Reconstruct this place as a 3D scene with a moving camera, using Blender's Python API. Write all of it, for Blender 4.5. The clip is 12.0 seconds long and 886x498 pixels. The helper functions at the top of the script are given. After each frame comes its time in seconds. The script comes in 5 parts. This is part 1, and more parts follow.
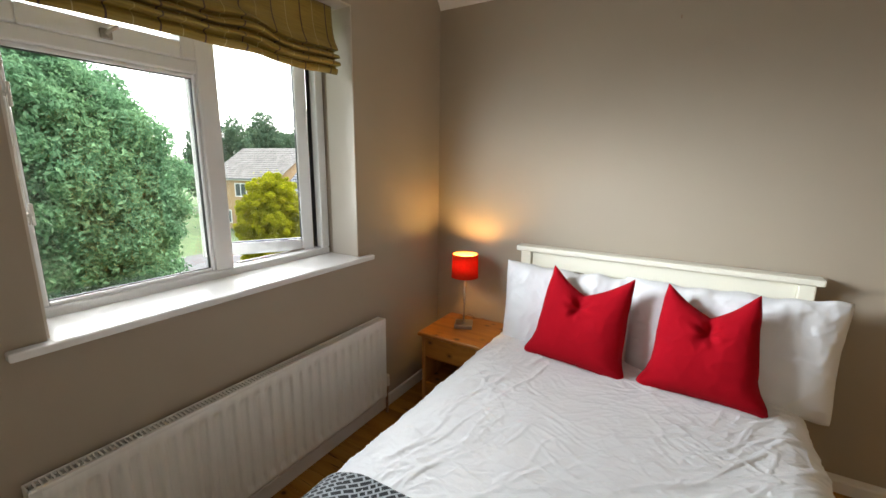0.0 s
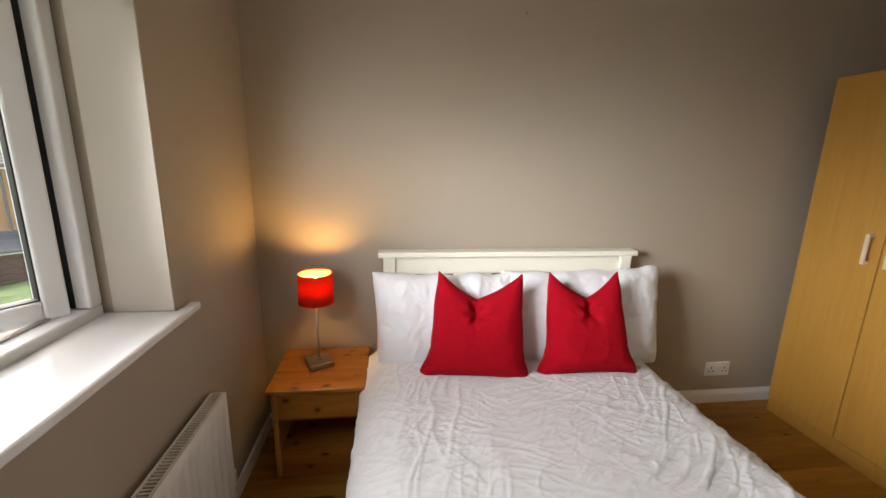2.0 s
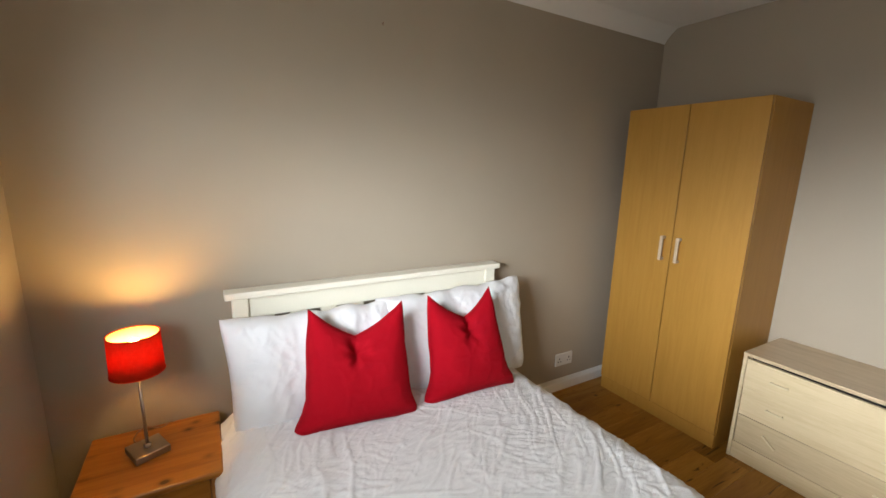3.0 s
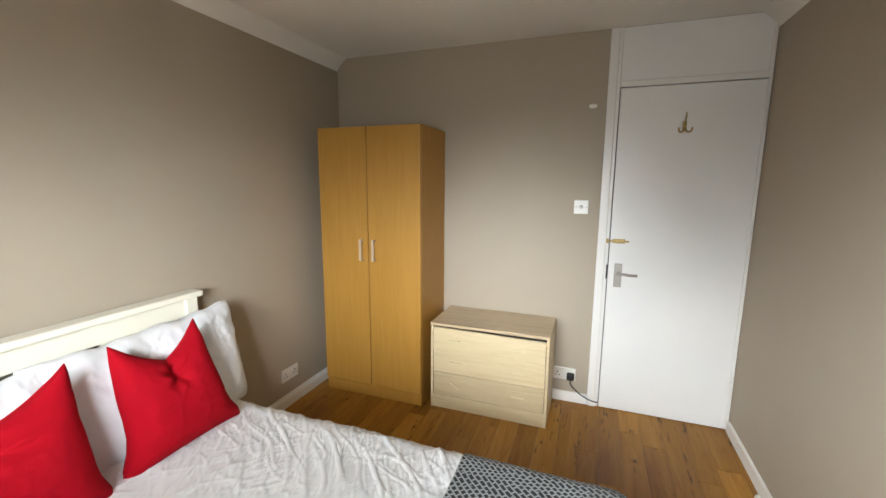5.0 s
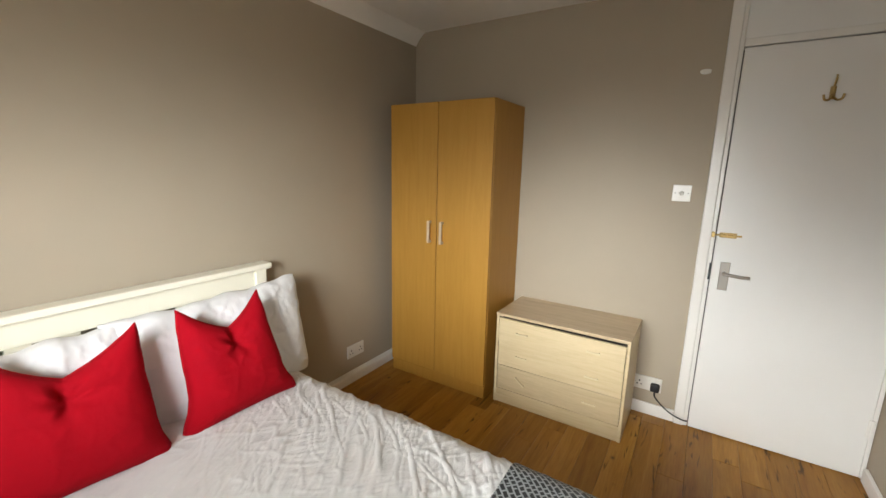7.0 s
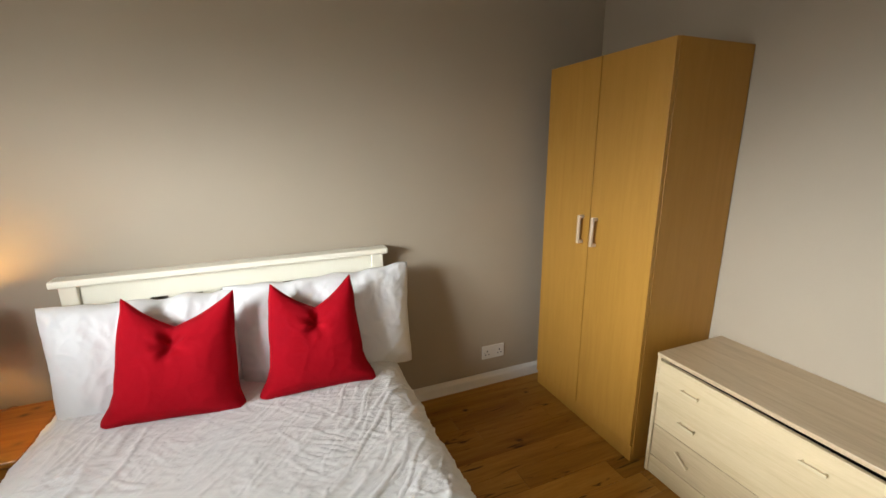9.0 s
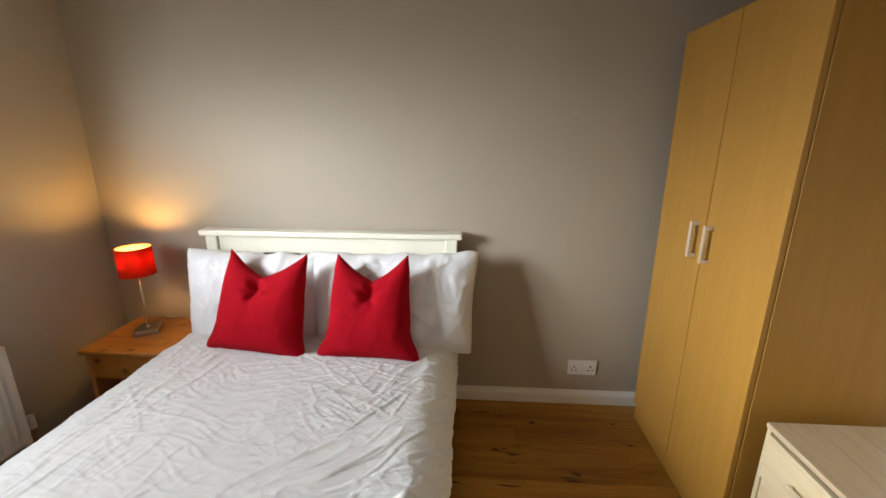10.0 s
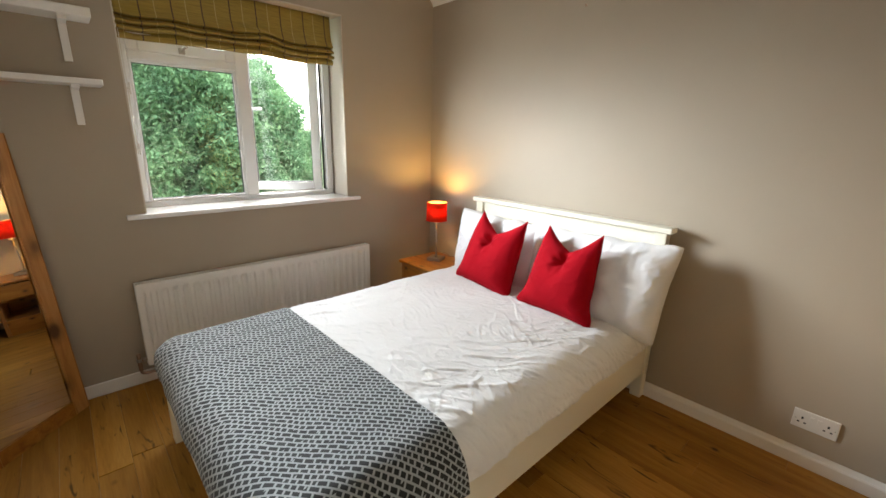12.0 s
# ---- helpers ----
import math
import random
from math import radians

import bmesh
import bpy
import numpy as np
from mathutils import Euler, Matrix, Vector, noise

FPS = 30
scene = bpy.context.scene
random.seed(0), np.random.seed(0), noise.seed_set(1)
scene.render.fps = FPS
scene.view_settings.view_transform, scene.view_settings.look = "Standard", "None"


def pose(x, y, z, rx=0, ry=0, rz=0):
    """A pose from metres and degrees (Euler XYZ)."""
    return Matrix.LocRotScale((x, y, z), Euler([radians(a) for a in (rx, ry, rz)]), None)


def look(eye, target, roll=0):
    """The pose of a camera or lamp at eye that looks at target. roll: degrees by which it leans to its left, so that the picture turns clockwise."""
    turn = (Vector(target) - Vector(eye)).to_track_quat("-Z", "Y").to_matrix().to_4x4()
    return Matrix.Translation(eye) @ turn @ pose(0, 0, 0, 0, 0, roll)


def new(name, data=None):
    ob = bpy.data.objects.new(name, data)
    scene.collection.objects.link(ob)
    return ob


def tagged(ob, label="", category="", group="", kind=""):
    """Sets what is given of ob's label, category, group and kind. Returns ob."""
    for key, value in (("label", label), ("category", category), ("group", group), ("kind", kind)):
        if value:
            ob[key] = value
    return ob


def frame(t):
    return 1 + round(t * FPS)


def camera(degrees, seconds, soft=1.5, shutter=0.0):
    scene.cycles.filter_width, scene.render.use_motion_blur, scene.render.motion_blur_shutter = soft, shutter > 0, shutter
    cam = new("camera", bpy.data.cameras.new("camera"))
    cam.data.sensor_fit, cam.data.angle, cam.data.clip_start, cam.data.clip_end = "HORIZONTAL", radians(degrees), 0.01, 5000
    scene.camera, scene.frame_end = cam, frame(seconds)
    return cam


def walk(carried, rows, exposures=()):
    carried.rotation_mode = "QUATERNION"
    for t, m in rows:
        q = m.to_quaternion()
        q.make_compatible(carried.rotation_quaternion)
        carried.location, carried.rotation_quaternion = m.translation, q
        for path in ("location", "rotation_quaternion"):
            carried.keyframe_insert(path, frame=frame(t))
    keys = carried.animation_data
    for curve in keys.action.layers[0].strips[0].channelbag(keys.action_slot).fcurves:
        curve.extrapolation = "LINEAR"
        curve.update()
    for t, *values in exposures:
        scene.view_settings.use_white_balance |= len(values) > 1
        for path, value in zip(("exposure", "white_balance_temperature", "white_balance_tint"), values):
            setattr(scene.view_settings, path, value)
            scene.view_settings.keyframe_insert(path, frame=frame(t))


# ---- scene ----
cam = camera(94.4, 12.0)
PATH = [
    (0, (0.032, -2.226, 1.372), (-0.973, -0.545, 0.964), 0.7),
    (0.5, (-0.144, -2.116, 1.392), (-0.865, -0.295, 0.989), 1.3),
    (1, (-0.317, -2.044, 1.393), (-0.75, -0.135, 0.979), 1.2),
    (1.5, (-0.539, -2.042, 1.406), (-0.616, -0.097, 0.948), 0.7),
    (2, (-0.691, -1.98, 1.386), (-0.452, -0.045, 0.938), 1.2),
    (2.5, (-0.764, -1.844, 1.401), (-0.176, 0.02, 0.979), 1.4),
    (3, (-0.796, -1.78, 1.432), (0.188, -0.085, 1.035), 1.6),
    (3.5, (-0.846, -1.748, 1.456), (0.542, -0.345, 1.129), 1.4),
    (5.5, (-0.854, -1.84, 1.438), (1.016, -1.226, 1.083), 0.8),
    (6, (-0.861, -1.826, 1.408), (0.975, -1.16, 0.98), 0.9),
    (6.5, (-0.829, -1.835, 1.417), (0.936, -0.998, 0.989), 1.0),
    (7, (-0.672, -1.854, 1.412), (0.985, -0.806, 1.018), 1.2),
    (9, (0.051, -1.989, 1.411), (0.785, -0.194, 0.924), -0.6),
    (9.5, (0.327, -2.049, 1.399), (0.627, -0.14, 0.884), 0.8),
    (10, (0.565, -1.988, 1.38), (0.444, -0.062, 0.854), 0.2),
    (10.5, (0.789, -1.956, 1.32), (0.009, -0.202, 0.76), -1.9),
    (11, (0.986, -2.018, 1.288), (-0.129, -0.446, 0.754), 3.6),
    (11.5, (1.087, -2.094, 1.332), (-0.229, -0.692, 0.781), 1.2),
    (12, (1.202, -2.177, 1.328), (-0.219, -0.87, 0.802), 1.4),
]
walk(cam, [(t, look(eye, target, roll)) for t, eye, target, roll in PATH], [(0.0, 2.62, 6450, 10), (0.5, 2.5, 6800, 14), (1.5, 2.45, 6950, 16), (2.5, 2.54, 6750, 14), (3.5, 2.62, 6600, 10), (5.5, 2.85, 6600, 10), (7.0, 2.68, 7050, 11), (9.5, 2.66, 6750, 11), (10.5, 2.78, 6500, 10), (12.0, 3.08, 6600, 10)])

# ---- world, sun, exposure ----
world = bpy.data.worlds.new("overcast_sky")
scene.world = world
world.use_nodes = True
wn = world.node_tree
wn.nodes.clear()
w_out = wn.nodes.new("ShaderNodeOutputWorld")
w_bg = wn.nodes.new("ShaderNodeBackground")
w_hsv = wn.nodes.new("ShaderNodeHueSaturation")
w_sky = wn.nodes.new("ShaderNodeTexSky")
w_sky.sky_type = "NISHITA"
w_sky.sun_disc = False
w_sky.sun_elevation = radians(50)
w_sky.sun_rotation = radians(-60)
w_sky.dust_density = 3.0
w_hsv.inputs["Saturation"].default_value = 0.22
w_bg.inputs["Strength"].default_value = 0.15
wn.links.new(w_sky.outputs[0], w_hsv.inputs["Color"])
wn.links.new(w_hsv.outputs[0], w_bg.inputs["Color"])
wn.links.new(w_bg.outputs[0], w_out.inputs["Surface"])

sun = new("sun", bpy.data.lights.new("sun", "SUN"))
sun.data.energy = 1.4
sun.data.angle = radians(30)
sun.data.color = (1.0, 0.97, 0.93)
sun.matrix_world = look((4, 9, 16), (0, 0, 0))

# sky light entering through the window opening: panels within the recess, each turned along one stretch of the room,
# bounded above by the blind's lower edge (turn, dip, spread, width, watts)
for turn, dip, spread, width, watts in ((58, 10, 60, 0.16, 0.13), (37, 13, 48, 0.30, 0.32), (21, 13, 34, 0.40, 0.11), (1, 12, 36, 0.40, 0.40), (-17, 20, 32, 0.40, 0.17), (-42, 15, 52, 0.30, 0.58), (0, 32, 112, 0.30, 0.36), (4, 2, 160, 0.30, 0.46)):
    for panel_y in (-1.60, -1.12):
        sky_light = new("window_sky_light", bpy.data.lights.new("window_sky_light", "AREA"))
        sky_light.data.shape = "RECTANGLE"
        sky_light.data.size, sky_light.data.size_y = width, 0.54 if dip < 30 else 0.30
        sky_light.data.energy = watts
        sky_light.data.color = (0.85, 0.93, 1.0)
        sky_light.data.spread = radians(spread)
        aim = (math.cos(radians(turn)), math.sin(radians(turn)), -math.tan(radians(dip)))
        sky_light.matrix_world = look((-1.385, panel_y, 1.42), (-1.385 + aim[0], panel_y + aim[1], 1.42 + aim[2]))


# ---- materials ----
def material(name, colour, rough=0.6, metal=0.0):
    m = bpy.data.materials.new(name)
    m.use_nodes = True
    b = m.node_tree.nodes["Principled BSDF"]
    b.inputs["Base Color"].default_value = (*colour, 1)
    b.inputs["Roughness"].default_value = rough
    b.inputs["Metallic"].default_value = metal
    return m


def node(m, kind, **inputs):
    n = m.node_tree.nodes.new(kind)
    for key, value in inputs.items():
        n.inputs[key.replace("_", " ")].default_value = value
    return n


def link(m, a, b):
    m.node_tree.links.new(a, b)


def bsdf(m):
    return m.node_tree.nodes["Principled BSDF"]


def coords(m, scale=(1, 1, 1), rot=(0, 0, 0), space="Object"):
    tc = m.node_tree.nodes.new("ShaderNodeTexCoord")
    mp = m.node_tree.nodes.new("ShaderNodeMapping")
    mp.inputs["Scale"].default_value = scale
    mp.inputs["Rotation"].default_value = rot
    link(m, tc.outputs[space], mp.inputs["Vector"])
    return mp.outputs[0]


def ramp(m, fac, stops):
    r = m.node_tree.nodes.new("ShaderNodeValToRGB")
    els = r.color_ramp.elements
    while len(els) < len(stops):
        els.new(0.5)
    for e, (p, c) in zip(els, stops):
        e.position, e.color = p, (*c, 1)
    link(m, fac, r.inputs["Fac"])
    return r.outputs["Color"]


def mix(m, kind, fac, a, b):
    n = m.node_tree.nodes.new("ShaderNodeMix")
    n.data_type, n.blend_type = "RGBA", kind
    for socket, value in ((n.inputs[0], fac), (n.inputs[6], a), (n.inputs[7], b)):
        if isinstance(value, bpy.types.NodeSocket):
            link(m, value, socket)
        else:
            socket.default_value = value if not isinstance(value, tuple) else (*value, 1)
    return n.outputs[2]


def bump(m, height, strength, distance=0.01):
    n = node(m, "ShaderNodeBump", Strength=strength, Distance=distance)
    link(m, height, n.inputs["Height"])
    link(m, n.outputs[0], bsdf(m).inputs["Normal"])


def noise_fac(m, vec, scale, detail=4.0, rough=0.55, dist=0.0):
    n = node(m, "ShaderNodeTexNoise", Scale=scale, Detail=detail, Roughness=rough, Distortion=dist)
    link(m, vec, n.inputs["Vector"])
    return n.outputs["Fac"]


def paint(name, colour, rough=0.55, vary=0.06, grain=0.12, size=1.0):
    """Painted plaster or wood: faint blotches, roller grain."""
    m = material(name, colour, rough)
    v = coords(m, (size, size, size))
    lo = tuple(c * (1 - vary) for c in colour)
    hi = tuple(min(1, c * (1 + vary)) for c in colour)
    link(m, ramp(m, noise_fac(m, v, 1.7, 5), [(0.3, lo), (0.7, hi)]), bsdf(m).inputs["Base Color"])
    bump(m, noise_fac(m, v, 260, 2), grain, 0.002)
    return m


def wood(name, dark, mid, light, axis=0, rough=0.4, scale=1.0, knots=0.0, grain=1.0, knot_size=0.3, tone_low=(0.80, 0.77, 0.72), cracks=0.0):
    """Grained wood along one axis, optionally with knots; each object differs a little."""
    m = material(name, mid, rough)
    s = [14.0 * scale] * 3
    s[axis] = 1.1 * scale
    v0 = coords(m)
    info = m.node_tree.nodes.new("ShaderNodeObjectInfo")
    off = node(m, "ShaderNodeVectorMath")
    off.operation = "MULTIPLY_ADD"
    link(m, info.outputs["Random"], off.inputs[0])
    off.inputs[1].default_value = (13.0, 7.0, 5.0)
    link(m, v0, off.inputs[2])
    mp = node(m, "ShaderNodeMapping", Scale=tuple(s))
    link(m, off.outputs[0], mp.inputs["Vector"])
    streak = noise_fac(m, mp.outputs[0], 2.2, 7, 0.62, 0.7)
    fine = node(m, "ShaderNodeMapping", Scale=tuple(a * 6 for a in s))
    link(m, off.outputs[0], fine.inputs["Vector"])
    fibre = noise_fac(m, fine.outputs[0], 3.0, 3)
    base = ramp(m, streak, [(0.28, dark), (0.5, mid), (0.74, light)])
    base = mix(m, "MULTIPLY", 0.35 * grain, base, ramp(m, fibre, [(0.3, (0.62, 0.58, 0.52)), (0.65, (1, 1, 1))]))
    tone = ramp(m, info.outputs["Random"], [(0.0, tone_low), (1.0, (1.0, 1.0, 1.0))])
    base = mix(m, "MULTIPLY", 0.7 * grain, base, tone)
    if knots:
        ks = [9.0] * 3
        ks[axis] = 6.5
        km = node(m, "ShaderNodeMapping", Scale=tuple(ks))
        link(m, off.outputs[0], km.inputs["Vector"])
        vor = node(m, "ShaderNodeTexVoronoi", Scale=knots)
        link(m, km.outputs[0], vor.inputs["Vector"])
        k = ramp(m, vor.outputs["Distance"], [(knot_size * 0.35, (1, 1, 1)), (knot_size * 0.6, (0.35, 0.35, 0.35)), (knot_size, (0, 0, 0))])
        base = mix(m, "MIX", k, base, tuple(c * 0.22 for c in dark))
    if cracks:
        # short dark splits and mineral streaks along the grain
        cs = [30.0] * 3
        cs[axis] = 5.0
        cm = node(m, "ShaderNodeMapping", Scale=tuple(cs))
        link(m, off.outputs[0], cm.inputs["Vector"])
        split = ramp(m, noise_fac(m, cm.outputs[0], 0.8, 2, 0.5, 1.2), [(0.65, (0, 0, 0)), (0.72, (cracks, cracks, cracks))])
        base = mix(m, "MIX", split, base, tuple(c * 0.18 for c in dark))
        cloud = ramp(m, noise_fac(m, mp.outputs[0], 0.45, 3), [(0.35, (0.82, 0.78, 0.70)), (0.6, (1, 1, 1))])
        base = mix(m, "MULTIPLY", 0.8, base, cloud)
    link(m, base, bsdf(m).inputs["Base Color"])
    bump(m, fibre, 0.08, 0.002)
    return m


def cloth(name, colour, rough=0.85, weave=900.0, vary=0.05, sheen=0.2, creased=0.0):
    m = material(name, colour, rough)
    v = coords(m)
    lo = tuple(c * (1 - vary) for c in colour)
    hi = tuple(min(1, c * (1 + vary)) for c in colour)
    link(m, ramp(m, noise_fac(m, v, 6, 4), [(0.3, lo), (0.7, hi)]), bsdf(m).inputs["Base Color"])
    bsdf(m).inputs["Sheen Weight"].default_value = sheen
    n1 = noise_fac(m, v, 55, 5, 0.6, 0.6)
    n2 = noise_fac(m, v, weave, 2)
    both = node(m, "ShaderNodeMath")
    both.operation = "MULTIPLY_ADD"
    lumps = node(m, "ShaderNodeMath")
    lumps.operation = "MULTIPLY"
    link(m, n1, lumps.inputs[0])
    lumps.inputs[1].default_value = 0.25 if creased else 1.0
    link(m, n2, both.inputs[0])
    both.inputs[1].default_value = 0.25
    link(m, lumps.outputs[0], both.inputs[2])
    if creased:
        # fine pressed-in creases
        rid = node(m, "ShaderNodeTexNoise", Scale=7.0, Detail=3.0, Roughness=0.6, Distortion=0.5)
        rid.noise_type = "RIDGED_MULTIFRACTAL"
        link(m, coords(m, (1.0, 2.2, 1.6), (0, 0, 0.5)), rid.inputs["Vector"])
        sharp = node(m, "ShaderNodeMath")
        sharp.operation = "MULTIPLY_ADD"
        link(m, rid.outputs["Fac"], sharp.inputs[0])
        sharp.inputs[1].default_value = creased
        link(m, both.outputs[0], sharp.inputs[2])
        both = sharp
    bump(m, both.outputs[0], 0.4, 0.004)
    return m


WALL = paint("taupe_wall_paint", (0.390, 0.329, 0.251), 0.62, 0.03, 0.16)
CEIL = paint("white_ceiling_paint", (0.80, 0.78, 0.74), 0.8, 0.03, 0.3)
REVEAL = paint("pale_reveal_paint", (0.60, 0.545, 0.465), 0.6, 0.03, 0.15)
TRIM = paint("white_gloss_trim", (0.80, 0.78, 0.74), 0.32, 0.03, 0.05)
DOORW = paint("white_door_paint", (0.79, 0.78, 0.755), 0.42, 0.025, 0.08)
UPVC = paint("white_upvc", (0.82, 0.83, 0.83), 0.28, 0.015, 0.02)
SILLW = paint("white_gloss_sill", (0.84, 0.84, 0.83), 0.16, 0.02, 0.03)
RADW = paint("white_radiator_enamel", (0.84, 0.83, 0.79), 0.35, 0.025, 0.03)
CREAM = paint("cream_bed_paint", (0.80, 0.765, 0.64), 0.36, 0.025, 0.06)
PLASTIC = paint("white_plastic", (0.68, 0.655, 0.60), 0.3, 0.02, 0.02)
RUBBER = material("black_rubber", (0.012, 0.012, 0.013), 0.5)
DARK = material("dark_gap", (0.02, 0.016, 0.012), 0.9)
SUBFLOOR = material("brown_subfloor", (0.10, 0.05, 0.02), 0.9)
STEEL = material("brushed_steel", (0.40, 0.37, 0.33), 0.36, 1.0)
BRASS = material("aged_brass", (0.48, 0.34, 0.14), 0.38, 1.0)
COPPER = material("dull_copper", (0.33, 0.22, 0.16), 0.5, 0.7)
PINE = wood("orange_pine", (0.26, 0.085, 0.012), (0.40, 0.155, 0.023), (0.48, 0.210, 0.037), 0, 0.32, 1.0, 1.5, 0.8, 0.30)
PINE_V = wood("orange_pine_upright", (0.40, 0.16, 0.04), (0.54, 0.25, 0.07), (0.64, 0.33, 0.11), 2, 0.35, 1.0, 0.8, 0.8, 0.42)
OAK = wood("oak_floor", (0.33, 0.150, 0.024), (0.46, 0.226, 0.040), (0.55, 0.300, 0.066), 0, 0.36, 0.55, 0.7, 1.15, 0.11, (0.60, 0.54, 0.45), 0.9)
bsdf(OAK).inputs["Specular IOR Level"].default_value = 0.22
BEECH = wood("beech_veneer", (0.41, 0.205, 0.036), (0.44, 0.224, 0.041), (0.47, 0.243, 0.048), 2, 0.42, 1.2, 0.0, 0.22)
bsdf(BEECH).inputs["Specular IOR Level"].default_value = 0.35
MAPLE = wood("pale_maple_laminate", (0.60, 0.47, 0.27), (0.68, 0.55, 0.34), (0.73, 0.60, 0.39), 1, 0.34, 1.6, 0.0, 0.35)
# lowest drawer front: darker and more strongly grained than the two above
MAPLE_LOW = wood("darker_maple_laminate", (0.52, 0.40, 0.235), (0.60, 0.475, 0.295), (0.66, 0.53, 0.34), 1, 0.36, 0.9, 0.0, 0.7)
MAPLE_TOP = wood("maple_laminate_top", (0.45, 0.34, 0.21), (0.55, 0.42, 0.265), (0.62, 0.49, 0.32), 1, 0.3, 1.3, 0.0, 0.6)
LINEN = cloth("white_cotton", (0.77, 0.775, 0.775), 0.9, 1200.0, 0.015, 0.1, 1.5)
PILLOWC = cloth("white_pillow_cotton", (0.77, 0.77, 0.775), 0.9, 1200.0, 0.015, 0.1, 1.0)
RED = cloth("crimson_cotton", (0.34, 0.002, 0.009), 0.9, 1500.0, 0.08, 0.0)
bsdf(RED).inputs["Specular IOR Level"].default_value = 0.12


def glass_material():
    m = bpy.data.materials.new("window_glass")
    m.use_nodes = True
    b = bsdf(m)
    b.inputs["Base Color"].default_value = (0.97, 1.0, 0.985, 1)
    b.inputs["Roughness"].default_value = 0.0
    b.inputs["IOR"].default_value = 1.45
    b.inputs["Transmission Weight"].default_value = 1.0
    return m


GLASS = glass_material()
MIRROR = material("mirror_silver", (0.90, 0.91, 0.90), 0.015, 1.0)


def throw_material():
    """Woven throw: short dark dashes in slanting rows between pale lines."""
    m = material("dashed_throw_weave", (0.1, 0.1, 0.1), 0.9)
    v = coords(m, (1, 1, 1), (0, 0, 0), "UV")
    wob = node(m, "ShaderNodeTexNoise", Scale=5.0, Detail=2.0)
    link(m, v, wob.inputs["Vector"])
    add = node(m, "ShaderNodeVectorMath")
    add.operation = "MULTIPLY_ADD"
    link(m, wob.outputs["Color"], add.inputs[0])
    add.inputs[1].default_value = (0.030, 0.030, 0.0)
    link(m, v, add.inputs[2])
    cols = []
    for bw, bh, slant in ((0.0285, 0.0178, -45), (0.0190, 0.0178, -45)):
        mp = node(m, "ShaderNodeMapping", Rotation=(0, 0, radians(slant)))
        link(m, add.outputs[0], mp.inputs["Vector"])
        br = node(m, "ShaderNodeTexBrick", Scale=1.0, Mortar_Size=0.0033, Mortar_Smooth=0.35, Brick_Width=bw, Row_Height=bh)
        br.inputs["Color1"].default_value = (0.005, 0.007, 0.008, 1)
        br.inputs["Color2"].default_value = (0.013, 0.017, 0.019, 1)
        br.inputs["Mortar"].default_value = (0.36, 0.39, 0.40, 1)
        link(m, mp.outputs[0], br.inputs["Vector"])
        cols.append(br)
    wave = node(m, "ShaderNodeTexWave", Scale=2.9, Distortion=0.2)
    wave.bands_direction = "X"
    link(m, add.outputs[0], wave.inputs["Vector"])
    sel = ramp(m, wave.outputs["Fac"], [(0.49, (0, 0, 0)), (0.51, (1, 1, 1))])
    base = mix(m, "MIX", sel, cols[0].outputs["Color"], cols[1].outputs["Color"])
    fib = noise_fac(m, v, 420, 3)
    base = mix(m, "MULTIPLY", 0.5, base, ramp(m, fib, [(0.3, (0.6, 0.6, 0.6)), (0.7, (1, 1, 1))]))
    link(m, base, bsdf(m).inputs["Base Color"])
    bump(m, fib, 0.35, 0.003)
    bsdf(m).inputs["Sheen Weight"].default_value = 0.15
    return m


THROW = throw_material()


def blind_material():
    """Olive-gold silk with dark and pale upright pinstripes."""
    m = material("olive_striped_silk", (0.30, 0.22, 0.05), 0.5)
    v = coords(m)
    sep = m.node_tree.nodes.new("ShaderNodeSeparateXYZ")
    link(m, v, sep.inputs[0])

    def stripe(period, shift, width):
        a = node(m, "ShaderNodeMath")
        a.operation = "MULTIPLY_ADD"
        link(m, sep.outputs["Y"], a.inputs[0])
        a.inputs[1].default_value, a.inputs[2].default_value = 1 / period, shift
        f = node(m, "ShaderNodeMath")
        f.operation = "FRACT"
        link(m, a.outputs[0], f.inputs[0])
        c = node(m, "ShaderNodeMath")
        c.operation = "LESS_THAN"
        link(m, f.outputs[0], c.inputs[0])
        c.inputs[1].default_value = width
        return c.outputs[0]

    base = ramp(m, noise_fac(m, coords(m, (3, 3, 60)), 4, 4), [(0.3, (0.23, 0.15, 0.016)), (0.7, (0.35, 0.245, 0.034))])
    base = mix(m, "MIX", stripe(0.137, 0.1, 0.042), base, (0.05, 0.018, 0.010))
    base = mix(m, "MIX", stripe(0.137, 0.62, 0.022), base, (0.52, 0.42, 0.17))
    link(m, base, bsdf(m).inputs["Base Color"])
    bsdf(m).inputs["Sheen Weight"].default_value = 0.1
    bump(m, noise_fac(m, coords(m, (40, 40, 300)), 6, 3), 0.2, 0.002)
    return m


BLIND = blind_material()


def glow(name, colour, strength):
    m = bpy.data.materials.new(name)
    m.use_nodes = True
    b = bsdf(m)
    b.inputs["Base Color"].default_value = (*colour, 1)
    b.inputs["Emission Color"].default_value = (*colour, 1)
    b.inputs["Emission Strength"].default_value = strength
    return m


BULB = glow("lit_bulb", (1.0, 0.61, 0.18), 72.0)


